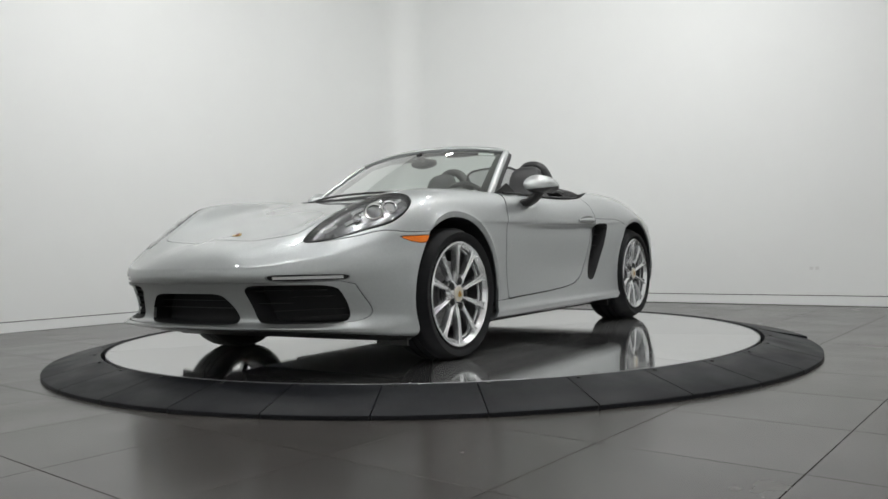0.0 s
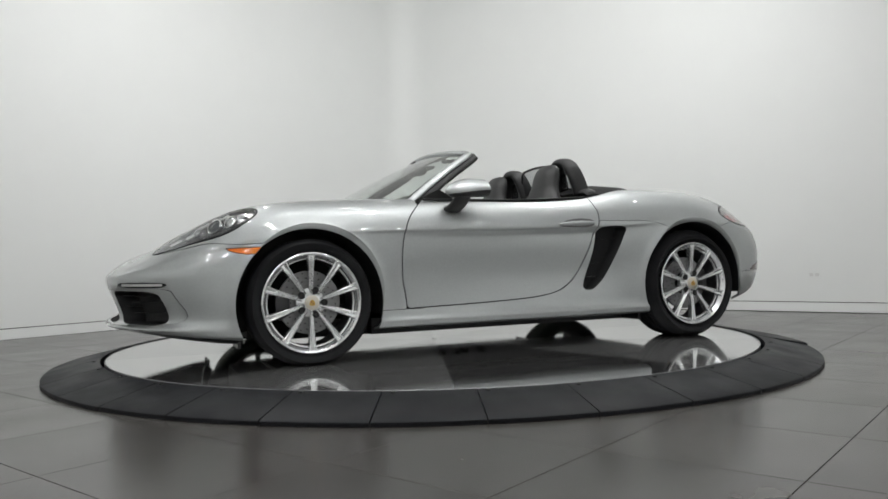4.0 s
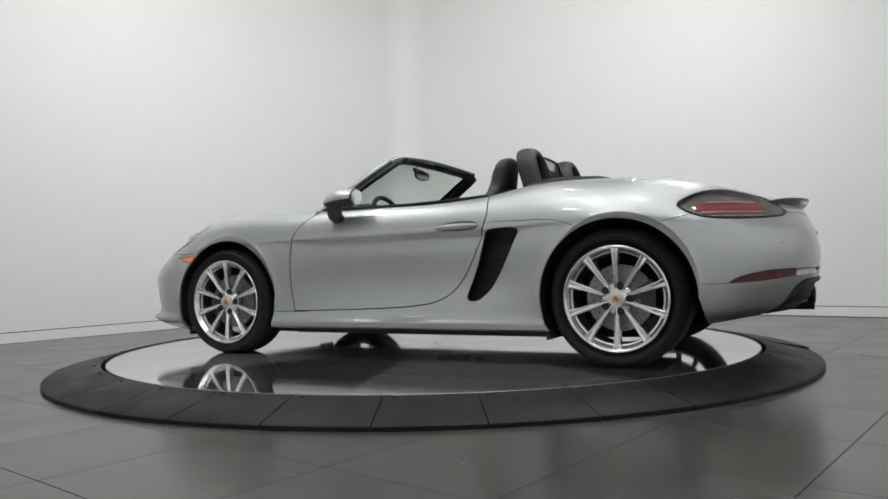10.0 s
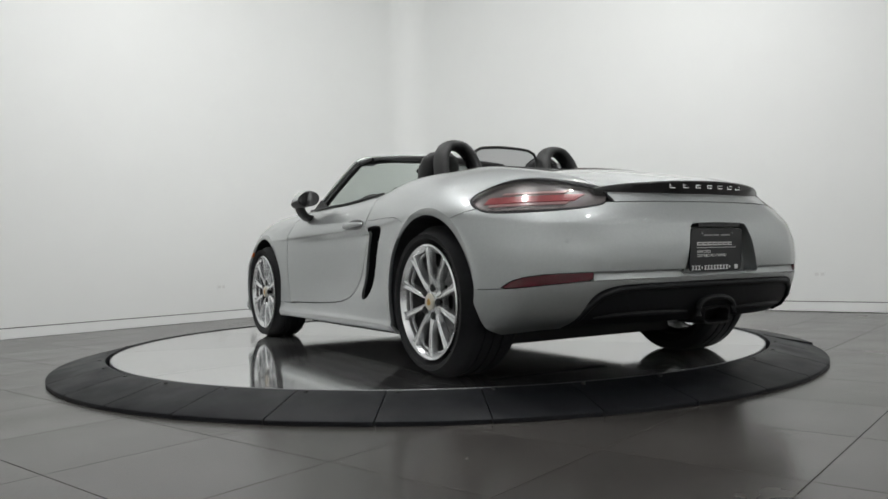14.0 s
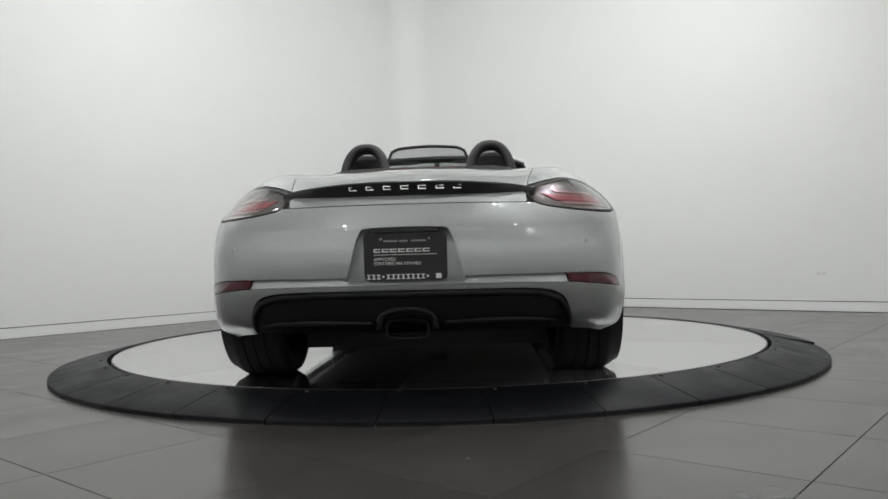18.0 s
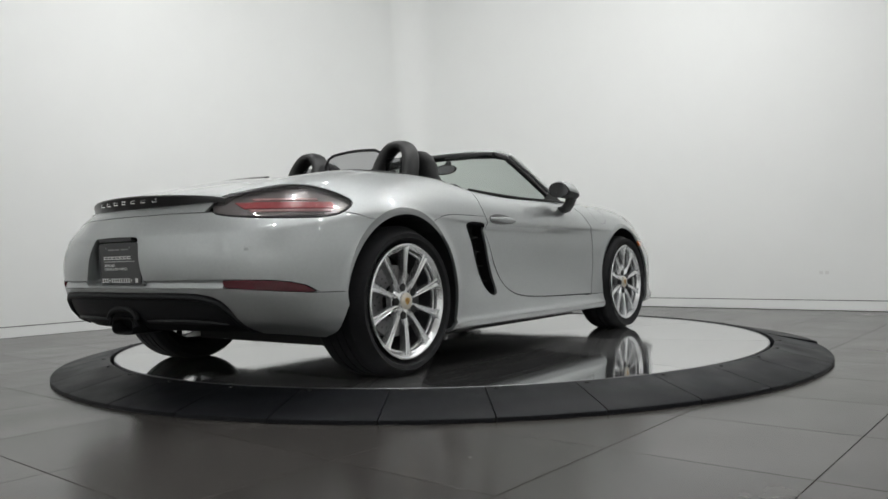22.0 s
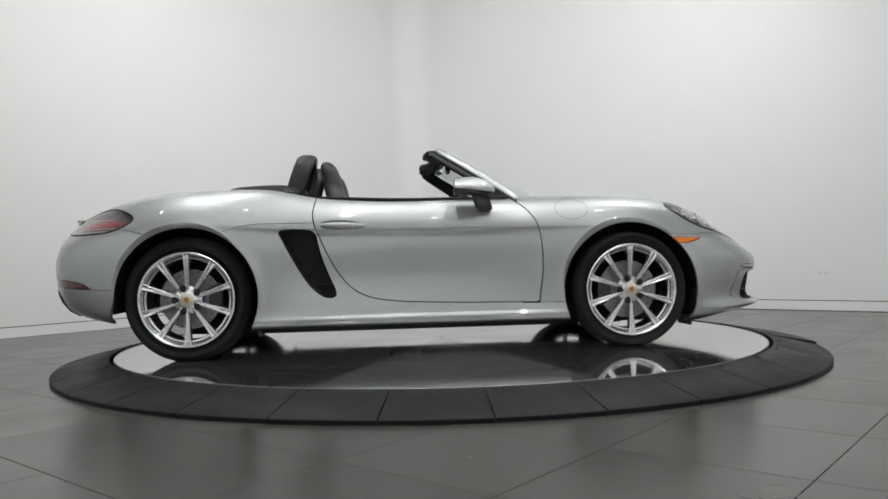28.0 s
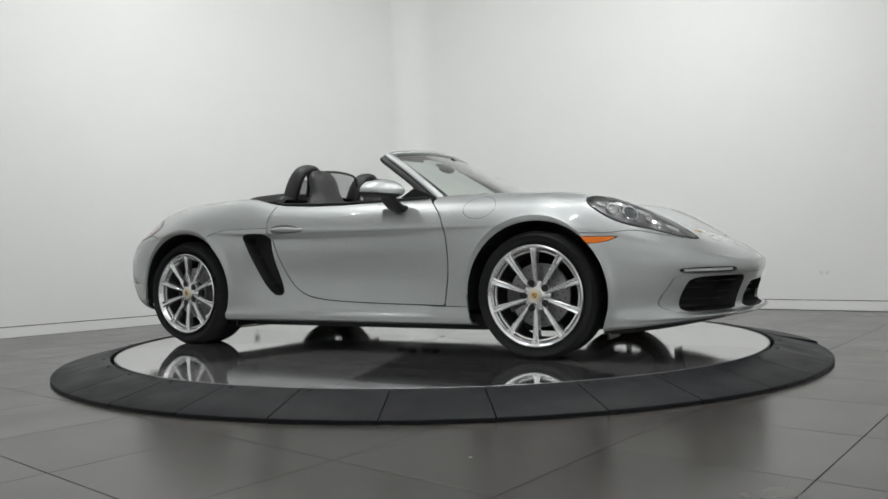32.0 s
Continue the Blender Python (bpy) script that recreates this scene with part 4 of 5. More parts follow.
        bmesh.ops.rotate(bm, verts=bm.verts, cent=(0, 0, 0), matrix=Matrix.Rotation(radians(90 + 36 * k), 3, "Z"))
        part("spoke", bm, ALLOY, root)
    bm = bmesh.new()
    revolve(bm, [(0.0, -0.07), (0.076, -0.07), (0.076, -0.040), (0.064, -0.030), (0.038, -0.022), (0.036, -0.016), (0.0, -0.016)], 40, Matrix.Translation((0, 0, lift)))
    part("hub", bm, ALLOY, root)
    # dark discs on the hub give the shade inside the bolt wells
    for k in range(5):
        bm = bmesh.new()
        a = radians(90 + 18 + 72 * k)
        mm = Matrix.Translation((0.0655 * math.cos(a), 0.0655 * math.sin(a), -0.0185 + lift))
        bmesh.ops.create_cone(bm, segments=16, radius1=0.0180, radius2=0.0175, depth=0.006, cap_ends=True, matrix=mm)
        nut = part("bolt_well_shade", bm, DARK, root, "dark disc for the shade in a wheel bolt well")
        bm = bmesh.new()
        bmesh.ops.create_cone(bm, segments=6, radius1=0.008, radius2=0.007, depth=0.006, cap_ends=True, matrix=mm @ Matrix.Translation((0, 0, 0.004)))
        part("bolt", bm, BLACK, nut)
    bm = bmesh.new()
    revolve(bm, [(0.038, -0.018), (0.038, -0.012), (0.035, -0.0095), (0.0, -0.008)], 32, Matrix.Translation((0, 0, lift)))
    capob = part("hub_cap", bm, CAPM, root, "pale hub cap with a small gold shield")
    bm = bmesh.new()
    sh = smooth_loop([(-0.015, 0.016), (0.015, 0.016), (0.016, -0.002), (0.0, -0.021), (-0.016, -0.002)], 2)
    prism(bm, [tuple(p) for p in sh], 0.0015, Matrix.Translation((0, 0, -0.0088 + lift)))
    part("shield", bm, GOLD, capob)
    for sx, sy in ((-1, 1), (1, -1)):
        bm = bmesh.new()
        box(bm, (sx * 0.0045, sy * 0.005, -0.0070 + lift), (0.007, 0.007, 0.001))
        part("shield_quarter", bm, EMBRED, capob)
    bm = bmesh.new()
    revolve(bm, [(0.075, -0.075), (0.165, -0.075), (0.165, -0.082), (0.165, -0.10), (0.075, -0.10)], 48, closed=True)
    part("brake_disc", bm, DISCSTEEL, root, "grey drilled steel brake disc")
    # flat dark dots stand for the unlit drill holes
    bm = bmesh.new()
    for k in range(60):
        a, r = radians(6 * k), (0.098, 0.112, 0.127, 0.141, 0.154)[k * 2 % 5]
        bmesh.ops.create_circle(bm, cap_ends=True, segments=6, radius=0.0042, matrix=Matrix.Translation((r * math.cos(a), r * math.sin(a), -0.0745)))
    tagged(part("drill_hole_dots", bm, DARK, root, "", False), kind="stuff")
    bm = bmesh.new()
    out = [(r * math.cos(a), r * math.sin(a)) for r, a in [(0.178, radians(-20 + 5 * i)) for i in range(11)]] + [(0.105, radians(30 - 6 * i)) and (0.105 * math.cos(radians(30 - 5 * i)), 0.105 * math.sin(radians(30 - 5 * i))) for i in range(11)]
    prism(bm, out, 0.05, Matrix.Translation((0, 0, -0.115)) @ Matrix.Rotation(radians(0 if x > 0 else 180) + (math.pi if side < 0 else 0), 4, "Z"))
    part("brake_caliper", bm, CALIPER, root, "dark brake caliper")
    return root


CAPM = mat("hub_cap_pale", (0.62, 0.58, 0.50), rough=0.3, metal=0.6)
GOLD = mat("gold_enamel", (0.55, 0.36, 0.10), rough=0.3, metal=0.8)
EMBRED = mat("red_enamel", (0.22, 0.02, 0.02), rough=0.3)
DISCSTEEL = mat("brake_disc_steel", (0.27, 0.27, 0.275), rough=0.4, metal=0.6, grain=0.2, scale=90)
# silver barrel with its shade put into the colour
BARREL = mat("barrel_shade", (0.05, 0.05, 0.052), rough=0.5, metal=0.3, grain=0.3, scale=40)
CALIPER = mat("caliper_black", (0.05, 0.05, 0.052), rough=0.4)
for side in (1, -1):
    wheel(side, 1.2375, 0.325, 0.330, 0.235, 0.872, 0.006)
    wheel(side, -1.2375, 0.338, 0.344, 0.265, 0.873, 0.018)


# ---- the car: screen, cabin and fittings ----
def screen_point(u, v):
    """u from -1 (right) to 1 (left), v from 0 at the cowl to 1 at the header."""
    e = 1 - u * u
    lo = Vector((0.625 + 0.30 * e, 0.690 * u, 0.858 + 0.018 * e))
    hi = Vector((0.175 + 0.075 * e, 0.560 * u, 1.168 + 0.045 * e))
    p = lo.lerp(hi, v)
    p.z += 0.022 * 4 * v * (1 - v) * 0.5
    return p


def windscreen():
    bm = bmesh.new()
    nu_, nv_ = 28, 14
    for off in (0.0, -0.005):
        rows = [[bm.verts.new(screen_point(-1 + 2 * i / nu_, 0.02 + 0.96 * j / nv_) + Vector((off, 0, off))) for i in range(nu_ + 1)] for j in range(nv_ + 1)]
        for a, b in zip(rows, rows[1:]):
            for i in range(nu_):
                bm.faces.new((a[i], a[i + 1], b[i + 1], b[i]))
        if off == 0.0:
            break
    ws = cpart("windscreen", bm, SCREEN, "pale green-tinted windscreen")
    # ceramic border under the glass
    bm = bmesh.new()
    for ulo, uhi, vlo, vhi in ((-0.985, -0.93, 0.02, 0.98), (0.93, 0.985, 0.02, 0.98), (-0.93, 0.93, 0.02, 0.032), (-0.93, 0.93, 0.93, 0.98)):
        rows = [[bm.verts.new(screen_point(ulo + (uhi - ulo) * i / 12, vlo + (vhi - vlo) * j / 12) + Vector((-0.004, 0, -0.003))) for i in range(13)] for j in range(13)]
        for a, b in zip(rows, rows[1:]):
            for i in range(12):
                bm.faces.new((a[i], a[i + 1], b[i + 1], b[i]))
    part("border", bm, GLOSS, ws, "black glass border")
    # sticker
    bm = bmesh.new()
    rows = [[bm.verts.new(screen_point(0.72 + 0.17 * i / 3, 0.88 + 0.065 * j / 3) + Vector((-0.006, 0, -0.005))) for i in range(4)] for j in range(4)]
    for a, b in zip(rows, rows[1:]):
        for i in range(3):
            bm.faces.new((a[i], a[i + 1], b[i + 1], b[i]))
    part("sticker", bm, WHITE, ws, "small white sticker")


def sweep(bm, pts, sec, ups):
    """Runs a flat closed section (side, up) along points; ups gives its upward way at each."""
    pts = [Vector(p) for p in pts]
    rings = []
    for i, p in enumerate(pts):
        d = (pts[min(i + 1, len(pts) - 1)] - pts[max(i - 1, 0)]).normalized()
        up = Vector(ups[i]).normalized()
        sd = d.cross(up).normalized()
        up = sd.cross(d).normalized()
        rings.append([bm.verts.new(p + sd * a + up * b) for a, b in sec])
    n = len(sec)
    for a, b in zip(rings, rings[1:]):
        for k in range(n):
            bm.faces.new((a[k], a[(k + 1) % n], b[(k + 1) % n], b[k]))
    bm.faces.new(rings[0][::-1]), bm.faces.new(rings[-1])


def oval(w, h, n=14, p=2.6):
    out = []
    for k in range(n):
        c, s = math.cos(2 * math.pi * k / n), math.sin(2 * math.pi * k / n)
        out.append((w * math.copysign(abs(c) ** (2 / p), c), h * math.copysign(abs(s) ** (2 / p), s)))
    return out


def screen_frame():
    path, ups = [], []
    for i in range(13):
        path.append(screen_point(1.0, -0.06 + 1.03 * i / 12) + Vector((0, 0.012, 0))), ups.append((0.35, 0.8, 0.5))
    for i in range(1, 24):
        u = 1 - 2 * i / 24
        path.append(screen_point(u, 1.0) + Vector((-0.004, 0, 0.004))), ups.append((0.3, 0.8 * max(0, abs(u) - 0.85) / 0.15 * (1 if u > 0 else -1), 0.9))
    for i in range(13):
        path.append(screen_point(-1.0, 0.97 - 1.03 * i / 12) + Vector((0, -0.012, 0))), ups.append((0.35, -0.8, 0.5))
    bm = bmesh.new()
    sweep(bm, path, oval(0.022, 0.013), ups)
    fr = cpart("screen_frame", bm, PAINT, "silver windscreen frame")
    bm = bmesh.new()
    sweep(bm, [p + Vector((-0.030, -math.copysign(0.012, p.y) if abs(p.y) > 0.5 else 0, -0.016)) for p in path], oval(0.036, 0.017), ups)
    part("inner_trim", bm, LEATHER, fr, "black inner screen trim")
    # header catch block and visors
    bm = bmesh.new()
    sweep(bm, [screen_point(u / 10, 1.0) + Vector((-0.056, 0, -0.014)) for u in range(9, -10, -1)], oval(0.032, 0.018), [(0.2, 0, 1)] * 19)
    part("header_trim", bm, LEATHER, fr, "black header lining")
    for s in (1, -1):
        bm = bmesh.new()
        prism(bm, [tuple(q) for q in smooth_loop([(-0.19, -0.05), (0.19, -0.05), (0.19, 0.05), (-0.19, 0.05)], 2)], 0.011)
        bmesh.ops.transform(bm, matrix=Matrix.Translation((0.145, s * 0.30, 1.168)) @ Matrix.Rotation(radians(2), 4, "Y") @ Matrix.Rotation(radians(90), 4, "Z"), verts=bm.verts)
        cpart("sun_visor", bm, LEATHER, "black folded sun visor")
    # inner mirror
    bm = bmesh.new()
    bmesh.ops.create_uvsphere(bm, u_segments=20, v_segments=12, radius=1, matrix=Matrix.Translation((0.275, 0.0, 1.128)) @ Matrix.Diagonal((0.020, 0.105, 0.034, 1)))
    for v in bm.verts:
        v.co.x = max(v.co.x, 0.266)
    rv = cpart("inner_mirror", bm, BLACK, "black inside mirror")
    # dark glass colour stands for the dark cabin this mirror would reflect
    bm = bmesh.new()
    prism(bm, [(0.092 * x, 0.027 * y) for x, y in oval(1, 1, 24, 3.5)], 0.002, Matrix.Translation((0.2645, 0, 1.128)) @ Matrix(((0, 0, 1, 0), (1, 0, 0, 0), (0, 1, 0, 0), (0, 0, 0, 1))))
    part("mirror_glass", bm, PROJ, rv)
    bm = bmesh.new()
    tube(bm, [(0.28, 0, 1.145), (0.315, 0, 1.165), (0.328, 0, 1.185)], 0.020, 10)
    part("stalk", bm, BLACK, rv)


def side_mirror(s):
    def head(top):
        bm = bmesh.new()
        bmesh.ops.create_uvsphere(bm, u_segments=36, v_segments=24, radius=1)
        for v in bm.verts:
            x, y, z = v.co
            thin = 1 - 0.30 * max(y, 0) ** 2
            v.co = Vector((0.352 + (0.112 if x > 0 else 0.30) * x - 0.036 * y, 0.888 + 0.076 * y, 0.924 - 0.010 * y + (0.056 if z > 0 else 0.050) * z * thin - 0.022 * max(x, 0)))
            v.co.x = max(v.co.x, 0.242 - 0.006 * y)
            v.co.y *= s
        bmesh.ops.bisect_plane(bm, geom=bm.verts[:] + bm.edges[:] + bm.faces[:], plane_co=(0.345, 0, 0.903), plane_no=(0.10, 0, 1), clear_inner=top, clear_outer=not top)
        bmesh.ops.holes_fill(bm, edges=[e for e in bm.edges if e.is_boundary])
        return bm
    shell = cpart("side_mirror", head(True), PAINT, "silver door mirror with a black foot")
    part("lower_shell", head(False), BLACK, shell, "black lower mirror shell")
    face = Matrix.Translation((0.2415, s * 0.886, 0.923)) @ Matrix.Rotation(s * 0.064, 4, "Z") @ Matrix(((0, 0, -1, 0), (1, 0, 0, 0), (0, 1, 0, 0), (0, 0, 0, 1)))
    bm = bmesh.new()
    prism(bm, [(s * a, b * (1 - 0.25 * max(a / 0.070, 0) ** 2) - 0.10 * a) for a, b in oval(0.070, 0.047, 32, 2.2)], 0.004, face)
    part("bezel", bm, BLACK, shell)
    bm = bmesh.new()
    prism(bm, [(s * a, b * (1 - 0.25 * max(a / 0.0655, 0) ** 2) - 0.10 * a) for a, b in oval(0.0655, 0.0425, 32, 2.2)], 0.002, face @ Matrix.Translation((0, 0, 0.0045)))
    part("mirror_glass", bm, CHROME, shell)
    bm = bmesh.new()
    sweep(bm, [(0.375, s * 0.900, 0.892), (0.386, s * 0.888, 0.864), (0.398, s * 0.868, 0.838), (0.408, s * 0.842, 0.818), (0.418, s * 0.80, 0.81)], [(a * 0.7, b) for a, b in oval(0.034, 0.046, 14)], [(1, 0, 0)] * 5)
    part("foot", bm, BLACK, shell, "black mirror foot")
    bm = bmesh.new()
    prism(bm, [(0.60, 0.872), (0.40, 0.872), (0.36, 0.885), (0.45, 0.935)], 0.012, Matrix(((1, 0, 0, 0), (0, 0, 1, s * 0.715 - 0.006), (0, 1, 0, 0), (0, 0, 0, 1))))
    cpart("mirror_triangle", bm, BLACK, "black triangle at the foot of the pillar")


def cabin():
    # tub
    loop = smooth_loop([(0.86, -0.60), (0.86, 0.60), (0.40, 0.735), (-0.45, 0.745), (-0.85, 0.66), (-1.04, 0.45), (-1.04, -0.45), (-0.85, -0.66), (-0.45, -0.745), (0.40, -0.735)], 2)
    bm = bmesh.new()
    tops = [bm.verts.new((x, y, 0.875 + (0.045 if x < -0.6 else 0))) for x, y in loop]
    lows = [bm.verts.new((x * 0.97, y * 0.86, 0.26)) for x, y in loop]
    for i in range(len(loop)):
        j = (i + 1) % len(loop)
        bm.faces.new((tops[i], tops[j], lows[j], lows[i]))
    bm.faces.new(lows)
    cpart("cabin_lining", bm, LEATHER, "black cabin lining and carpet", True)
    # waist seals along the door tops
    for s in (1, -1):
        bm = bmesh.new()
        pts = [(0.56 - 1.08 * i / 16, s * (0.735 + 0.024 * math.sin(math.pi * (0.2 + 0.7 * i / 16))), 0.872 + 0.022 * max(0, (i - 8) / 8) ** 1.5) for i in range(17)]
        tube(bm, pts, 0.007, 8)
        cpart("waist_seal", bm, BLACK, "black rubber waist seal")
        bm = bmesh.new()
        pts = [(0.55 - 1.03 * i / 16, s * 0.700, 0.845 + 0.02 * max(0, (i - 8) / 8)) for i in range(17)]
        sweep(bm, pts, oval(0.04, 0.035), [(0, 0, 1)] * 17)
        cpart("door_card", bm, LEATHER, "black padded door card")
    # dashboard
    bm = bmesh.new()
    sec = [(0.90, 0.80), (0.84, 0.878), (0.62, 0.885), (0.44, 0.865), (0.40, 0.83), (0.42, 0.70), (0.46, 0.55), (0.90, 0.5)]
    a = [bm.verts.new((x, -0.66, z)) for x, z in sec]
    m = [bm.verts.new((x + 0.04, 0.0, z + 0.012)) for x, z in sec]
    b = [bm.verts.new((x, 0.66, z)) for x, z in sec]
    for p, q in ((a, m), (m, b)):
        for i in range(len(sec)):
            j = (i + 1) % len(sec)
            bm.faces.new((p[i], p[j], q[j], q[i]))
    bm.faces.new(a), bm.faces.new(b[::-1])
    bmesh.ops.bevel(bm, geom=bm.edges[:], offset=0.015, segments=2, affect="EDGES")
    dash = cpart("dashboard", bm, LEATHER, "black dashboard")
    bm = bmesh.new()
    bmesh.ops.create_uvsphere(bm, u_segments=24, v_segments=12, radius=1, matrix=Matrix.Translation((0.48, 0.36, 0.865)) @ Matrix.Diagonal((0.11, 0.17, 0.065, 1)))
    part("instrument_cowl", bm, LEATHER, dash)
    # steering wheel
    c, tilt = Vector((0.31, 0.36, 0.80)), Matrix.Rotation(radians(-66), 4, "Y")
    m = Matrix.Translation(c) @ tilt
    bm = bmesh.new()
    revolve(bm, [(0.178 + 0.015 * math.cos(k * math.pi / 5), 0.015 * math.sin(k * math.pi / 5)) for k in range(10)], 40, m, closed=True)
    sw = cpart("steering_wheel", bm, LEATHER, "black three-spoke steering wheel")
    bm = bmesh.new()
    revolve(bm, [(0.0, 0.02), (0.055, 0.018), (0.07, 0.0), (0.06, -0.03), (0.0, -0.035)], 28, m)
    part("boss", bm, LEATHER, sw)
    for a in (0, 180, 270 - 180):
        bm = bmesh.new()
        box(bm, (0.115, 0, 0.0), (0.13, 0.032, 0.012), m @ Matrix.Rotation(radians(a + 90), 4, "Z"))
        bmesh.ops.bevel(bm, geom=bm.edges[:], offset=0.004, segments=2, affect="EDGES")
        part("spoke", bm, ALLOY, sw)
    bm = bmesh.new()
    box(bm, (-0.02, 0, 0.44), (0.95, 0.22, 0.30))
    bmesh.ops.bevel(bm, geom=bm.edges[:], offset=0.04, segments=3, affect="EDGES")
    cpart("centre_console", bm, LEATHER, "black centre console")


def seat(s):
    y = s * 0.365
    bm = bmesh.new()
    sweep(bm, [(0.22, y, 0.40), (0.10, y, 0.43), (-0.10, y, 0.42), (-0.30, y, 0.40)], oval(0.25, 0.08, 18, 3), [(0, 0, 1)] * 4)
    root = cpart("seat", bm, LEATHER, "black leather bucket seat")
    bm = bmesh.new()
    st = [(-0.26, 0.42, 0.25, 0.06), (-0.32, 0.58, 0.26, 0.07), (-0.385, 0.76, 0.255, 0.07), (-0.43, 0.88, 0.225, 0.066), (-0.455, 0.95, 0.150, 0.062),
          (-0.468, 1.00, 0.128, 0.060), (-0.480, 1.06, 0.124, 0.058), (-0.490, 1.105, 0.108, 0.050), (-0.495, 1.130, 0.075, 0.034), (-0.497, 1.140, 0.03, 0.014)]
    rings = []
    for x, z, w, t in st:
        rings.append([bm.verts.new((x + t * b, y + w * a, z + 0.15 * t * -b)) for a, b in oval(1, 1, 24, 2.7)])
    for a, b in zip(rings, rings[1:]):
        for k in range(24):
            bm.faces.new((a[k], a[(k + 1) % 24], b[(k + 1) % 24], b[k]))
    bm.faces.new(rings[0]), bm.faces.new(rings[-1][::-1])
    part("backrest", bm, LEATHER, root, "backrest with moulded headrest")
    for k in (-1, 1):
        bm = bmesh.new()
        tube(bm, [(-0.20, y + k * 0.215, 0.45), (-0.27, y + k * 0.235, 0.60), (-0.345, y + k * 0.23, 0.78), (-0.40, y + k * 0.19, 0.90)], [0.04, 0.055, 0.05, 0.02], 12)
        part("bolster", bm, LEATHER, root)


def hoop(s):
    """A padded roll hoop: an arch that leans forward."""
    pts, ups = [], []
    for i in range(25):
        a = math.pi * i / 24
        yy = 0.350 + 0.096 * math.copysign(abs(math.cos(a)) ** 0.75, math.cos(a)) * (1 + 0.20 * (1 - math.sin(a)))
        z = 0.955 + 0.206 * math.sin(a) ** 0.62
        pts.append((-0.690 + 0.075 * (z - 0.94) / 0.24, s * yy, z))
        ups.append((0.0, math.cos(a) * s, math.sin(a) + 0.001))
    bm = bmesh.new()
    sweep(bm, pts, oval(0.058, 0.029, 16, 2.5), ups)
    h = cpart("roll_hoop", bm, LEATHER, "black padded roll hoop")
    bm = bmesh.new()
    bmesh.ops.create_uvsphere(bm, u_segments=20, v_segments=10, radius=1, matrix=Matrix.Translation((-0.72, s * 0.36, 0.945)) @ Matrix.Diagonal((0.10, 0.19, 0.045, 1)))
    part("base_pad", bm, LEATHER, h)
    bm = bmesh.new()
    box(bm, (-0.655, s * 0.352, 1.02), (0.012, 0.15, 0.14))
    part("inner_panel", bm, MESHM, h, "dark see-through mesh panel", False)


def deflector():
    pts = [(-0.645 + 0.03 * (z - 0.98) / 0.2, y, z) for y, z in [(0.235, 0.985), (0.225, 1.09), (0.205, 1.14), (0.165, 1.158)] + [(0.165 - 0.033 * i, 1.158 + 0.010 * math.sin(math.pi * i / 10)) for i in range(1, 10)] + [(-0.165, 1.158), (-0.205, 1.14), (-0.225, 1.09), (-0.235, 0.985)]]
    bm = bmesh.new()
    tube(bm, pts, 0.0085, 8)
    d = cpart("wind_deflector", bm, BLACK, "black framed mesh wind deflector")
    bm = bmesh.new()
    bm.faces.new([bm.verts.new(p) for p in pts])
    part("mesh", bm, MESHM, d, "fine dark mesh", False)


def top_cover():
    """The folded soft top behind the hoops."""
    bm = bmesh.new()
    rows = []
    for i in range(13):
        x = -0.66 - 0.455 * i / 12
        w = curve([(-1.12, 0.42), (-1.05, 0.52), (-0.9, 0.56), (-0.66, 0.58)], x)
        crown = curve([(-1.12, 0.972), (-1.09, 0.990), (-0.95, 1.005), (-0.8, 1.010), (-0.66, 0.99)], x)
        edge = curve([(-1.12, 0.958), (-0.95, 0.945), (-0.66, 0.915)], x)
        rows.append([bm.verts.new((x, w * k / 10, edge + (crown - edge) * (1 - abs(k / 10) ** 7))) for k in range(-10, 11)])
    for a, b in zip(rows, rows[1:]):
        for k in range(20):
            bm.faces.new((a[k], a[k + 1], b[k + 1], b[k]))
    cpart("folded_roof", bm, CLOTH, "black folded fabric roof")


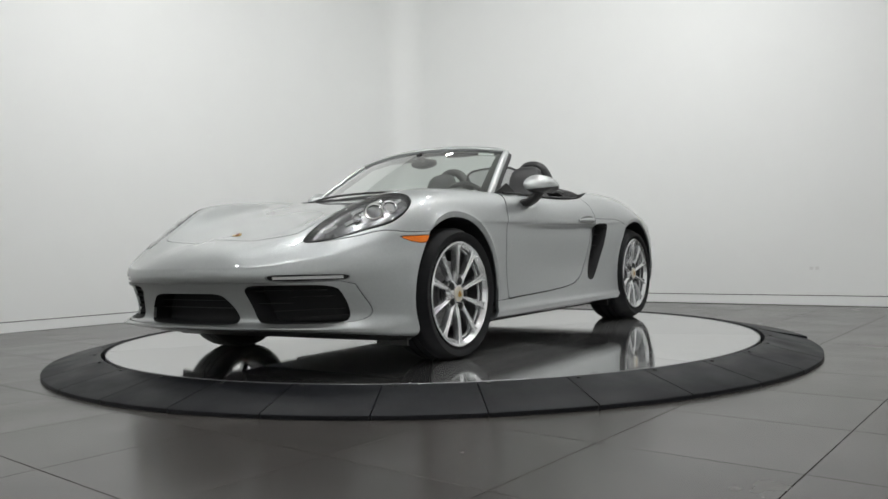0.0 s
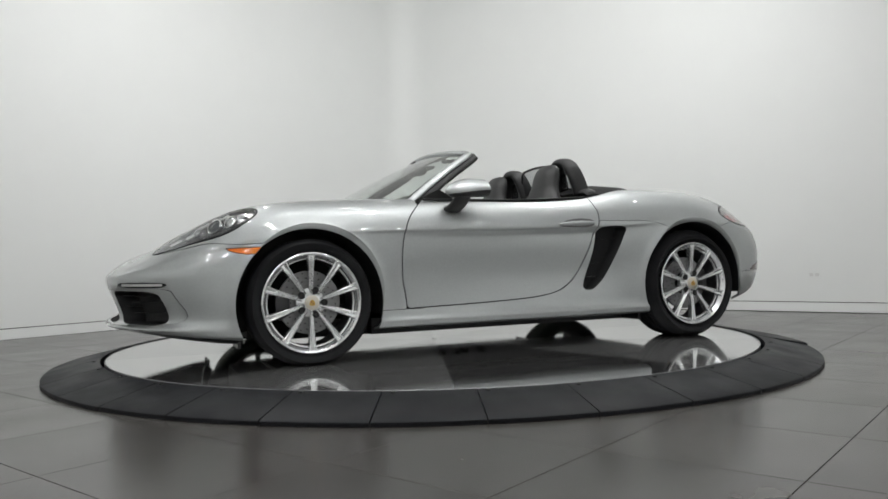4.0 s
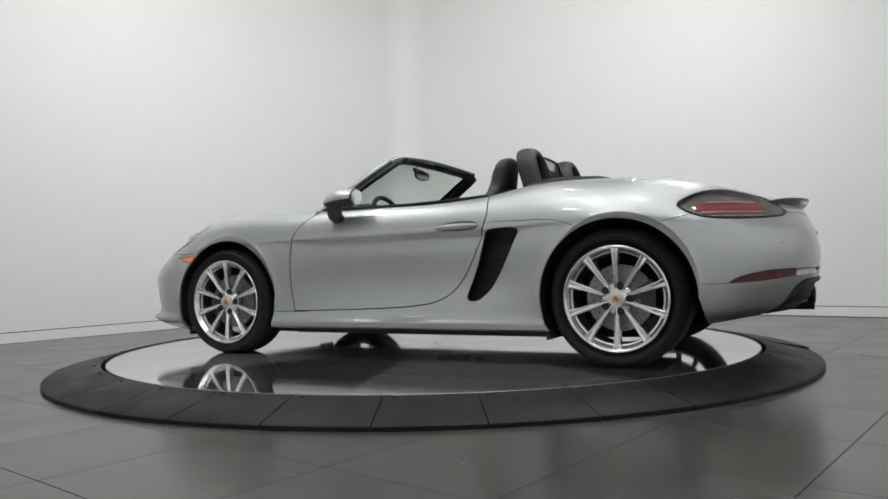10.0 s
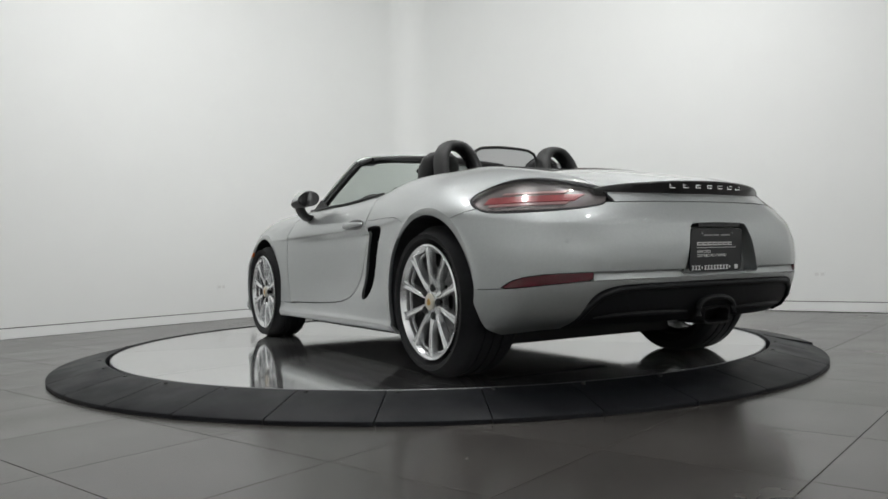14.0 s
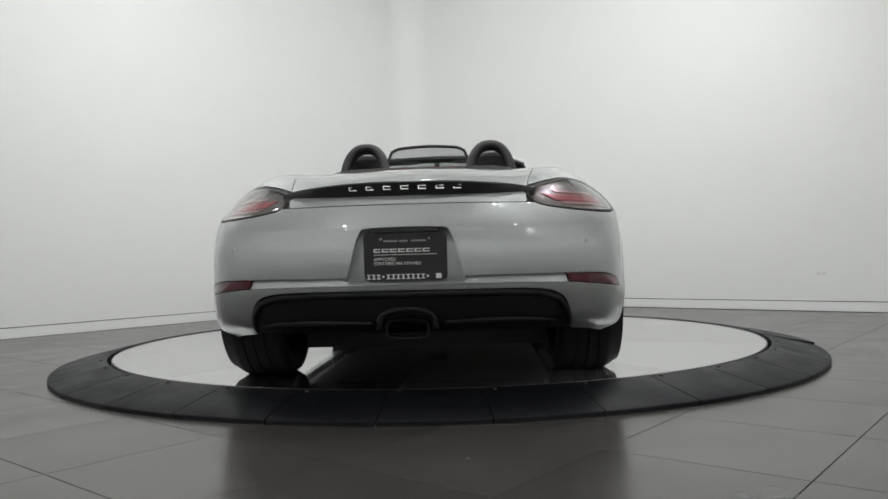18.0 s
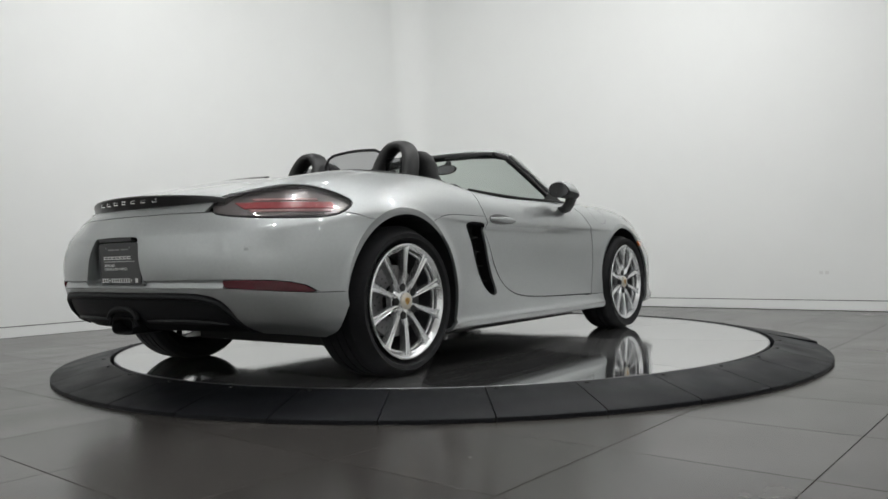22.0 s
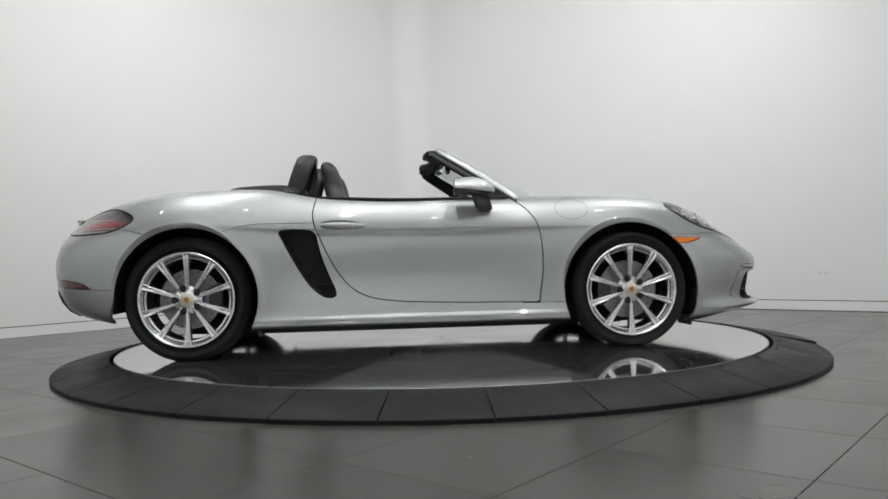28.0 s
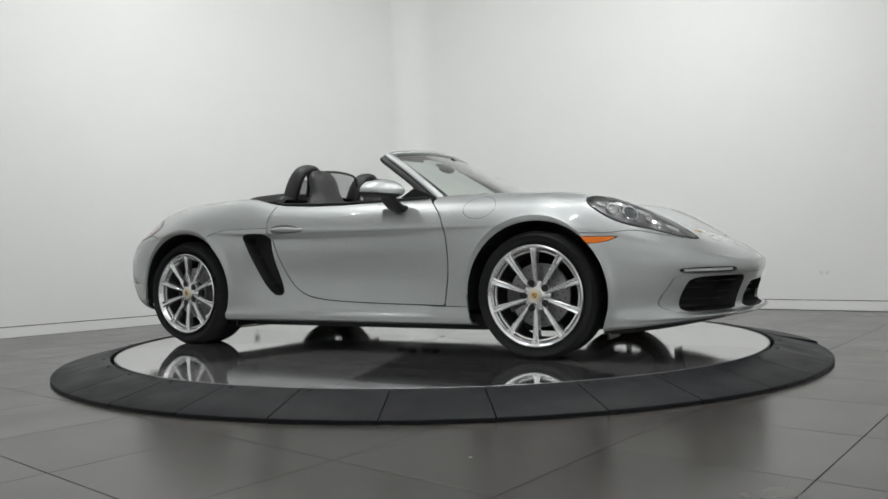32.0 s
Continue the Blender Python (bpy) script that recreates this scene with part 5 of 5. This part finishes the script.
def spoiler():
    bm = bmesh.new()
    rows = []
    for i in range(41):
        u = -1 + i / 20
        e = 1 - abs(u) ** 2.6
        y = 0.497 * u
        x = -1.928 - 0.133 * (1 - abs(u) ** 2.2)
        top = 0.807 + 0.018 * (1 - u * u) - 0.010 * abs(u) ** 10
        bot = 0.733 + 0.030 * (1 - abs(u) ** 2.6) + 0.034 * abs(u) ** 10
        rows.append([bm.verts.new(q) for q in ((x + 0.085, y, top - 0.003), (x + 0.010, y, top + 0.002), (x - 0.022 * e, y, top), (x - 0.026 * e, y, top - 0.006),
                                               (x - 0.006 * e, y, (top + bot) / 2), (x + 0.004, y, bot + 0.004), (x + 0.03, y, bot), (x + 0.085, y, bot))])
    for a, b in zip(rows, rows[1:]):
        for k in range(8):
            bm.faces.new((a[k], a[(k + 1) % 8], b[(k + 1) % 8], b[k]))
    bm.faces.new(rows[0]), bm.faces.new(rows[-1][::-1])
    sp = cpart("spoiler", bm, GLOSSY, "black rear spoiler between the tail lamps")
    # seven raised marks, drawn as plain shapes
    for i in range(7):
        y = 0.198 - 0.066 * i
        bm = bmesh.new()
        u = y / 0.475
        x = -1.928 - 0.133 * (1 - abs(u) ** 2.2)
        for dz, w, h in ((0.0, 0.030, 0.0034), (0.0115, 0.030, 0.0034)):
            box(bm, (x - 0.014, y, 0.795 + dz), (0.006, w, h))
        box(bm, (x - 0.014, y + 0.0132, 0.80075), (0.006, 0.0036, 0.0081))
        part("badge_mark", bm, CHROME, sp, "plain silver badge mark", False)
    # high brake lamp
    bm = bmesh.new()
    rows = []
    for i in range(17):
        y = -0.205 + 0.41 * i / 16
        h = 0.950 - 0.006 * (y / 0.205) ** 2
        rows.append([bm.verts.new(q) for q in ((-1.440, y, h - 0.02), (-1.440, y, h + 0.0015), (-1.462, y, h), (-1.470, y, h - 0.006), (-1.472, y, h - 0.02))])
    for a, b in zip(rows, rows[1:]):
        for k in range(5):
            bm.faces.new((a[k], a[(k + 1) % 5], b[(k + 1) % 5], b[k]))
    bm.faces.new(rows[0]), bm.faces.new(rows[-1][::-1])
    cpart("high_brake_lamp", bm, DARKRED, "slim dark red high brake lamp")


def text_mesh(body, size, m, name, material, parent):
    cu = bpy.data.curves.new("lettering", "FONT")
    cu.body, cu.size, cu.extrude = body, size, 0.0006
    ob = new("lettering", cu)
    me = bpy.data.meshes.new_from_object(ob.evaluated_get(bpy.context.evaluated_depsgraph_get()))
    bpy.data.objects.remove(ob)
    me.transform(m)
    me.materials.clear()
    me.materials.append(material)
    t = new(name, me)
    t.parent = parent
    return t


def plate():
    # local: x to the viewer's right, y up, z towards the viewer
    m = Matrix.Translation((-2.098, 0, 0.540)) @ Matrix.Rotation(radians(-4), 4, "Y") @ Matrix(((0, 0, -1, 0), (-1, 0, 0, 0), (0, 1, 0, 0), (0, 0, 0, 1)))
    bm = bmesh.new()
    prism(bm, [(0.155 * a, 0.0890 * b) for a, b in oval(1, 1, 48, 14)], 0.006, m)
    pl = cpart("dealer_plate", bm, PLATEM, "black dealer plate with white lettering")

    def bar(x0, x1, y0, y1, mt=WHITE):
        b = bmesh.new()
        box(b, ((x0 + x1) / 2, (y0 + y1) / 2, 0.0063), (x1 - x0, y1 - y0, 0.0012), m)
        part("print_bar", b, mt, pl, "", False)
    up = Matrix.Translation((0, 0, 0.0063))
    bar(-0.080, -0.028, 0.057, 0.0635, GREYP), bar(-0.022, 0.010, 0.057, 0.0635, GREYP), bar(0.022, 0.078, 0.057, 0.0635, GREYP)
    for i in range(7):
        x = -0.118 + 0.0305 * i
        bar(x, x + 0.026, 0.0185, 0.0225), bar(x, x + 0.026, 0.028, 0.032), bar(x, x + 0.006, 0.0225, 0.028)
    bar(-0.118, 0.118, 0.0085, 0.0105)
    text_mesh("APPROVED", 0.0165, m @ Matrix.Translation((-0.118, -0.0125, 0.0062)), "lettering", WHITE, pl)
    text_mesh("CERTIFIED PRE-OWNED", 0.0165, m @ Matrix.Translation((-0.118, -0.0285, 0.0062)), "lettering", WHITE, pl)
    x = -0.146
    for n in (3, 8):
        for i in range(n):
            bar(x, x + 0.0145, -0.0815, -0.0780), bar(x + 0.0045, x + 0.010, -0.0780, -0.0665), bar(x, x + 0.0145, -0.0665, -0.0635)
            x += 0.0185
        b = bmesh.new()
        bmesh.ops.create_cone(b, segments=16, radius1=0.0045, radius2=0.0045, depth=0.0012, cap_ends=True, matrix=m @ Matrix.Translation((x + 0.006, -0.072, 0.0063)))
        part("print_dot", b, WHITE, pl)
        x += 0.018
    bar(0.112, 0.132, -0.0815, -0.0630)
    # bolts of the plate
    for k in (-1, 1):
        b = bmesh.new()
        bmesh.ops.create_cone(b, segments=12, radius1=0.005, radius2=0.004, depth=0.003, cap_ends=True, matrix=m @ Matrix.Translation((k * 0.09, 0.068, 0.0075)))
        part("bolt", b, STEEL, pl)
    # lamp strip in the niche roof; its black also gives the shade up there
    b = bmesh.new()
    box(b, (-2.100, 0, 0.641), (0.045, 0.25, 0.016))
    cpart("niche_shade_strip", b, BLACK, "black plate lamp strip that also gives the niche roof's shade", False)


def exhaust():
    outline = oval(0.083, 0.037, 32, 3.6)
    bm = bmesh.new()
    rings = []
    for x, k in ((-1.95, 1.0), (-2.092, 1.0), (-2.097, 0.97), (-2.095, 0.90), (-1.96, 0.86)):
        rings.append([bm.verts.new((x, a * k, 0.270 + b * (k if k > 0.95 else k * 0.93))) for a, b in outline])
    for a, b in zip(rings, rings[1:]):
        for k in range(32):
            bm.faces.new((a[k], a[(k + 1) % 32], b[(k + 1) % 32], b[k]))
    e = cpart("tailpipe", bm, TAILPIPE, "dark oval tailpipe")
    bm = bmesh.new()
    bm.faces.new([bm.verts.new((-2.0, a * 0.9, 0.270 + b * 0.88)) for a, b in outline])
    part("pipe_inside", bm, DARK, e, "", False)
    # hood over the pipe and ribs of the diffuser
    bm = bmesh.new()
    pts = [(-2.092, 0.106 * math.cos(math.pi * i / 20), 0.272 + 0.074 * math.sin(math.pi * i / 20) ** 0.5) for i in range(21)]
    tube(bm, pts, 0.013, 8)
    cpart("pipe_surround", bm, DIFFM, "black moulded pipe surround")
    tail_v = WHOLE.V[WHOLE.V[:, 0] < -1.5]

    def on_tail(y, z, proud):
        x = tail_v[np.argmin(np.hypot(tail_v[:, 1] - abs(y), tail_v[:, 2] - z)), 0]
        return (x - proud, y, z)
    for s in (1, -1):
        bm = bmesh.new()
        tube(bm, [on_tail(s * y, z, -0.004) for y, z in ((0.14, 0.292), (0.22, 0.294), (0.30, 0.296), (0.40, 0.296), (0.50, 0.292), (0.56, 0.284))], [0.007, 0.010, 0.011, 0.011, 0.009, 0.004], 8)
        cpart("diffuser_rib", bm, DIFFM, "black moulded rib")
        bm = bmesh.new()
        tube(bm, [on_tail(s * y, z, -0.003) for y, z in ((0.0, 0.402), (0.2, 0.402), (0.36, 0.401), (0.50, 0.394), (0.568, 0.372), (0.600, 0.33), (0.614, 0.285), (0.622, 0.255))], [0.013, 0.014, 0.014, 0.014, 0.014, 0.013, 0.011, 0.006], 10)
        cpart("diffuser_lip", bm, DIFFM, "black moulded lip")


def underbody():
    bm = bmesh.new()
    out = [(1.50, 0.40), (1.40, 0.54), (0.85, 0.56), (0.85, 0.645), (-0.85, 0.645), (-0.88, 0.595), (-1.12, 0.590), (-1.30, 0.56)]
    prism(bm, out + [(x, -y) for x, y in out[::-1]], 0.09, Matrix.Translation((0, 0, 0.121)))
    ub = cpart("underbody", bm, DARK, "dark flat underbody", False)
    # the tail's closing panel and the rear silencer
    bm = bmesh.new()
    box(bm, (-1.45, 0, 0.285), (0.80, 1.00, 0.06))
    bmesh.ops.bevel(bm, geom=bm.edges[:], offset=0.03, segments=2, affect="EDGES")
    part("rear_undertray", bm, DARK, ub)
    for cx in (1.2375, -1.2375):
        bm = bmesh.new()
        tube(bm, [(cx, -0.80, 0.33), (cx, 0.80, 0.33)], 0.05, 10)
        part("axle", bm, DARK, ub)
    bm = bmesh.new()
    box(bm, (0.2, 0, 0.135), (2.2, 1.04, 0.05))
    bmesh.ops.bevel(bm, geom=bm.edges[:], offset=0.02, segments=2, affect="EDGES")
    part("centre_tray", bm, DARK, ub)
    # small dark lumps that hang under the middle of the tray
    for x, y, w in ((-0.13, 0.02, 0.035), (-0.02, -0.03, 0.05), (0.06, 0.03, 0.03), (0.15, 0.0, 0.04)):
        bm = bmesh.new()
        box(bm, (x, y, 0.100), (w, 0.06, 0.030))
        bmesh.ops.bevel(bm, geom=bm.edges[:], offset=0.006, segments=2, affect="EDGES")
        part("tray_lump", bm, DARK, ub)
    # jacking strip under each sill
    for s in (1, -1):
        bm = bmesh.new()
        box(bm, (0, s * 0.72, 0.176), (1.62, 0.05, 0.016))
        part("sill_strip", bm, BLACK, ub, "", False)
        # small air flaps in front of the wheels
        for x in (1.60, -0.862):
            bm = bmesh.new()
            box(bm, (x, s * 0.72, 0.130 if x > 0 else 0.145), (0.014, 0.18, 0.046))
            part("air_flap", bm, BLACK, ub, "", False)


def details():
    # shield on the hood
    bm = bmesh.new()
    k = int(np.argmin(np.hypot(WHOLE.V[:, 0] - 1.885, WHOLE.V[:, 1]) + 9.0 * (WHOLE.V[:, 2] < 0.5)))
    n = WHOLE.N[k]
    m = Matrix.Translation(Vector(WHOLE.V[k])) @ Matrix.Rotation(math.atan2(n[0], n[2]), 4, "Y") @ Matrix.Rotation(radians(-90), 4, "Z")
    prism(bm, [tuple(p) for p in smooth_loop([(-0.020, 0.026), (0.020, 0.026), (0.022, -0.004), (0.0, -0.030), (-0.022, -0.004)], 2)], 0.004, m)
    b = cpart("hood_shield", bm, GOLD, "small gold hood shield")
    for sx, sy in ((-1, 1), (1, -1)):
        bm = bmesh.new()
        box(bm, (sx * 0.009, sy * 0.010, 0.0045), (0.014, 0.014, 0.002), m)
        part("shield_quarter", bm, EMBRED, b, "", False)
    # wipers on the cowl
    for y0, y1 in ((0.42, -0.12), (-0.02, -0.50)):
        bm = bmesh.new()
        pts = [screen_point(u, 0.02) + Vector((0.042, 0, 0.010)) for u in [(y0 + (y1 - y0) * i / 10) / 0.69 for i in range(11)]]
        tube(bm, pts, 0.007, 6)
        w = cpart("wiper", bm, BLACK, "black wiper at rest")
    # cowl panel
    bm = bmesh.new()
    rows = [[bm.verts.new(p) for p in (screen_point(u / 10, 0.0) + Vector((-0.10, 0, -0.020)), screen_point(u / 10, 0.0) + Vector((0.05, 0, -0.030)))] for u in range(-9, 10)]
    for a, b in zip(rows, rows[1:]):
        bm.faces.new((a[0], a[1], b[1], b[0]))
    cpart("cowl", bm, BLACK, "black plastic cowl")


DARKRED = mat("dark_red_lens", (0.030, 0.005, 0.007), rough=0.15, coat=0.6)
GLOSSY = mat("satin_black", (0.010, 0.010, 0.011), rough=0.28, coat=0.3)
GREYP = mat("grey_print", (0.30, 0.30, 0.30), rough=0.5)
TAILPIPE = mat("dark_steel", (0.008, 0.008, 0.009), rough=0.55, spec=0.2)
windscreen()
screen_frame()
cabin()
top_cover()
deflector()
spoiler()
plate()
exhaust()
underbody()
details()
for s in (1, -1):
    side_mirror(s)
    seat(s)
    hoop(s)

tiles(FLOOR)


def motions():
    lead = [(0, 0.0), (9, 0.0), (13, 0.35), (18, 0.45), (20, 0.35), (21.5, 0.0), (23, -0.22), (25, -0.2), (28, 0.0), (32, 0.0)]
    rows = [(t, SPIN[0] + SPIN[1] * t + float(curve(lead, t))) for t in range(33)]
    walk(car, [(t, pose(0, 0, DISC_Z, 0, 0, a)) for t, a in rows])
    walk(TURNTABLE, [(t, pose(0, 0, DISC_Z, 0, 0, a)) for t, a in rows])


motions()
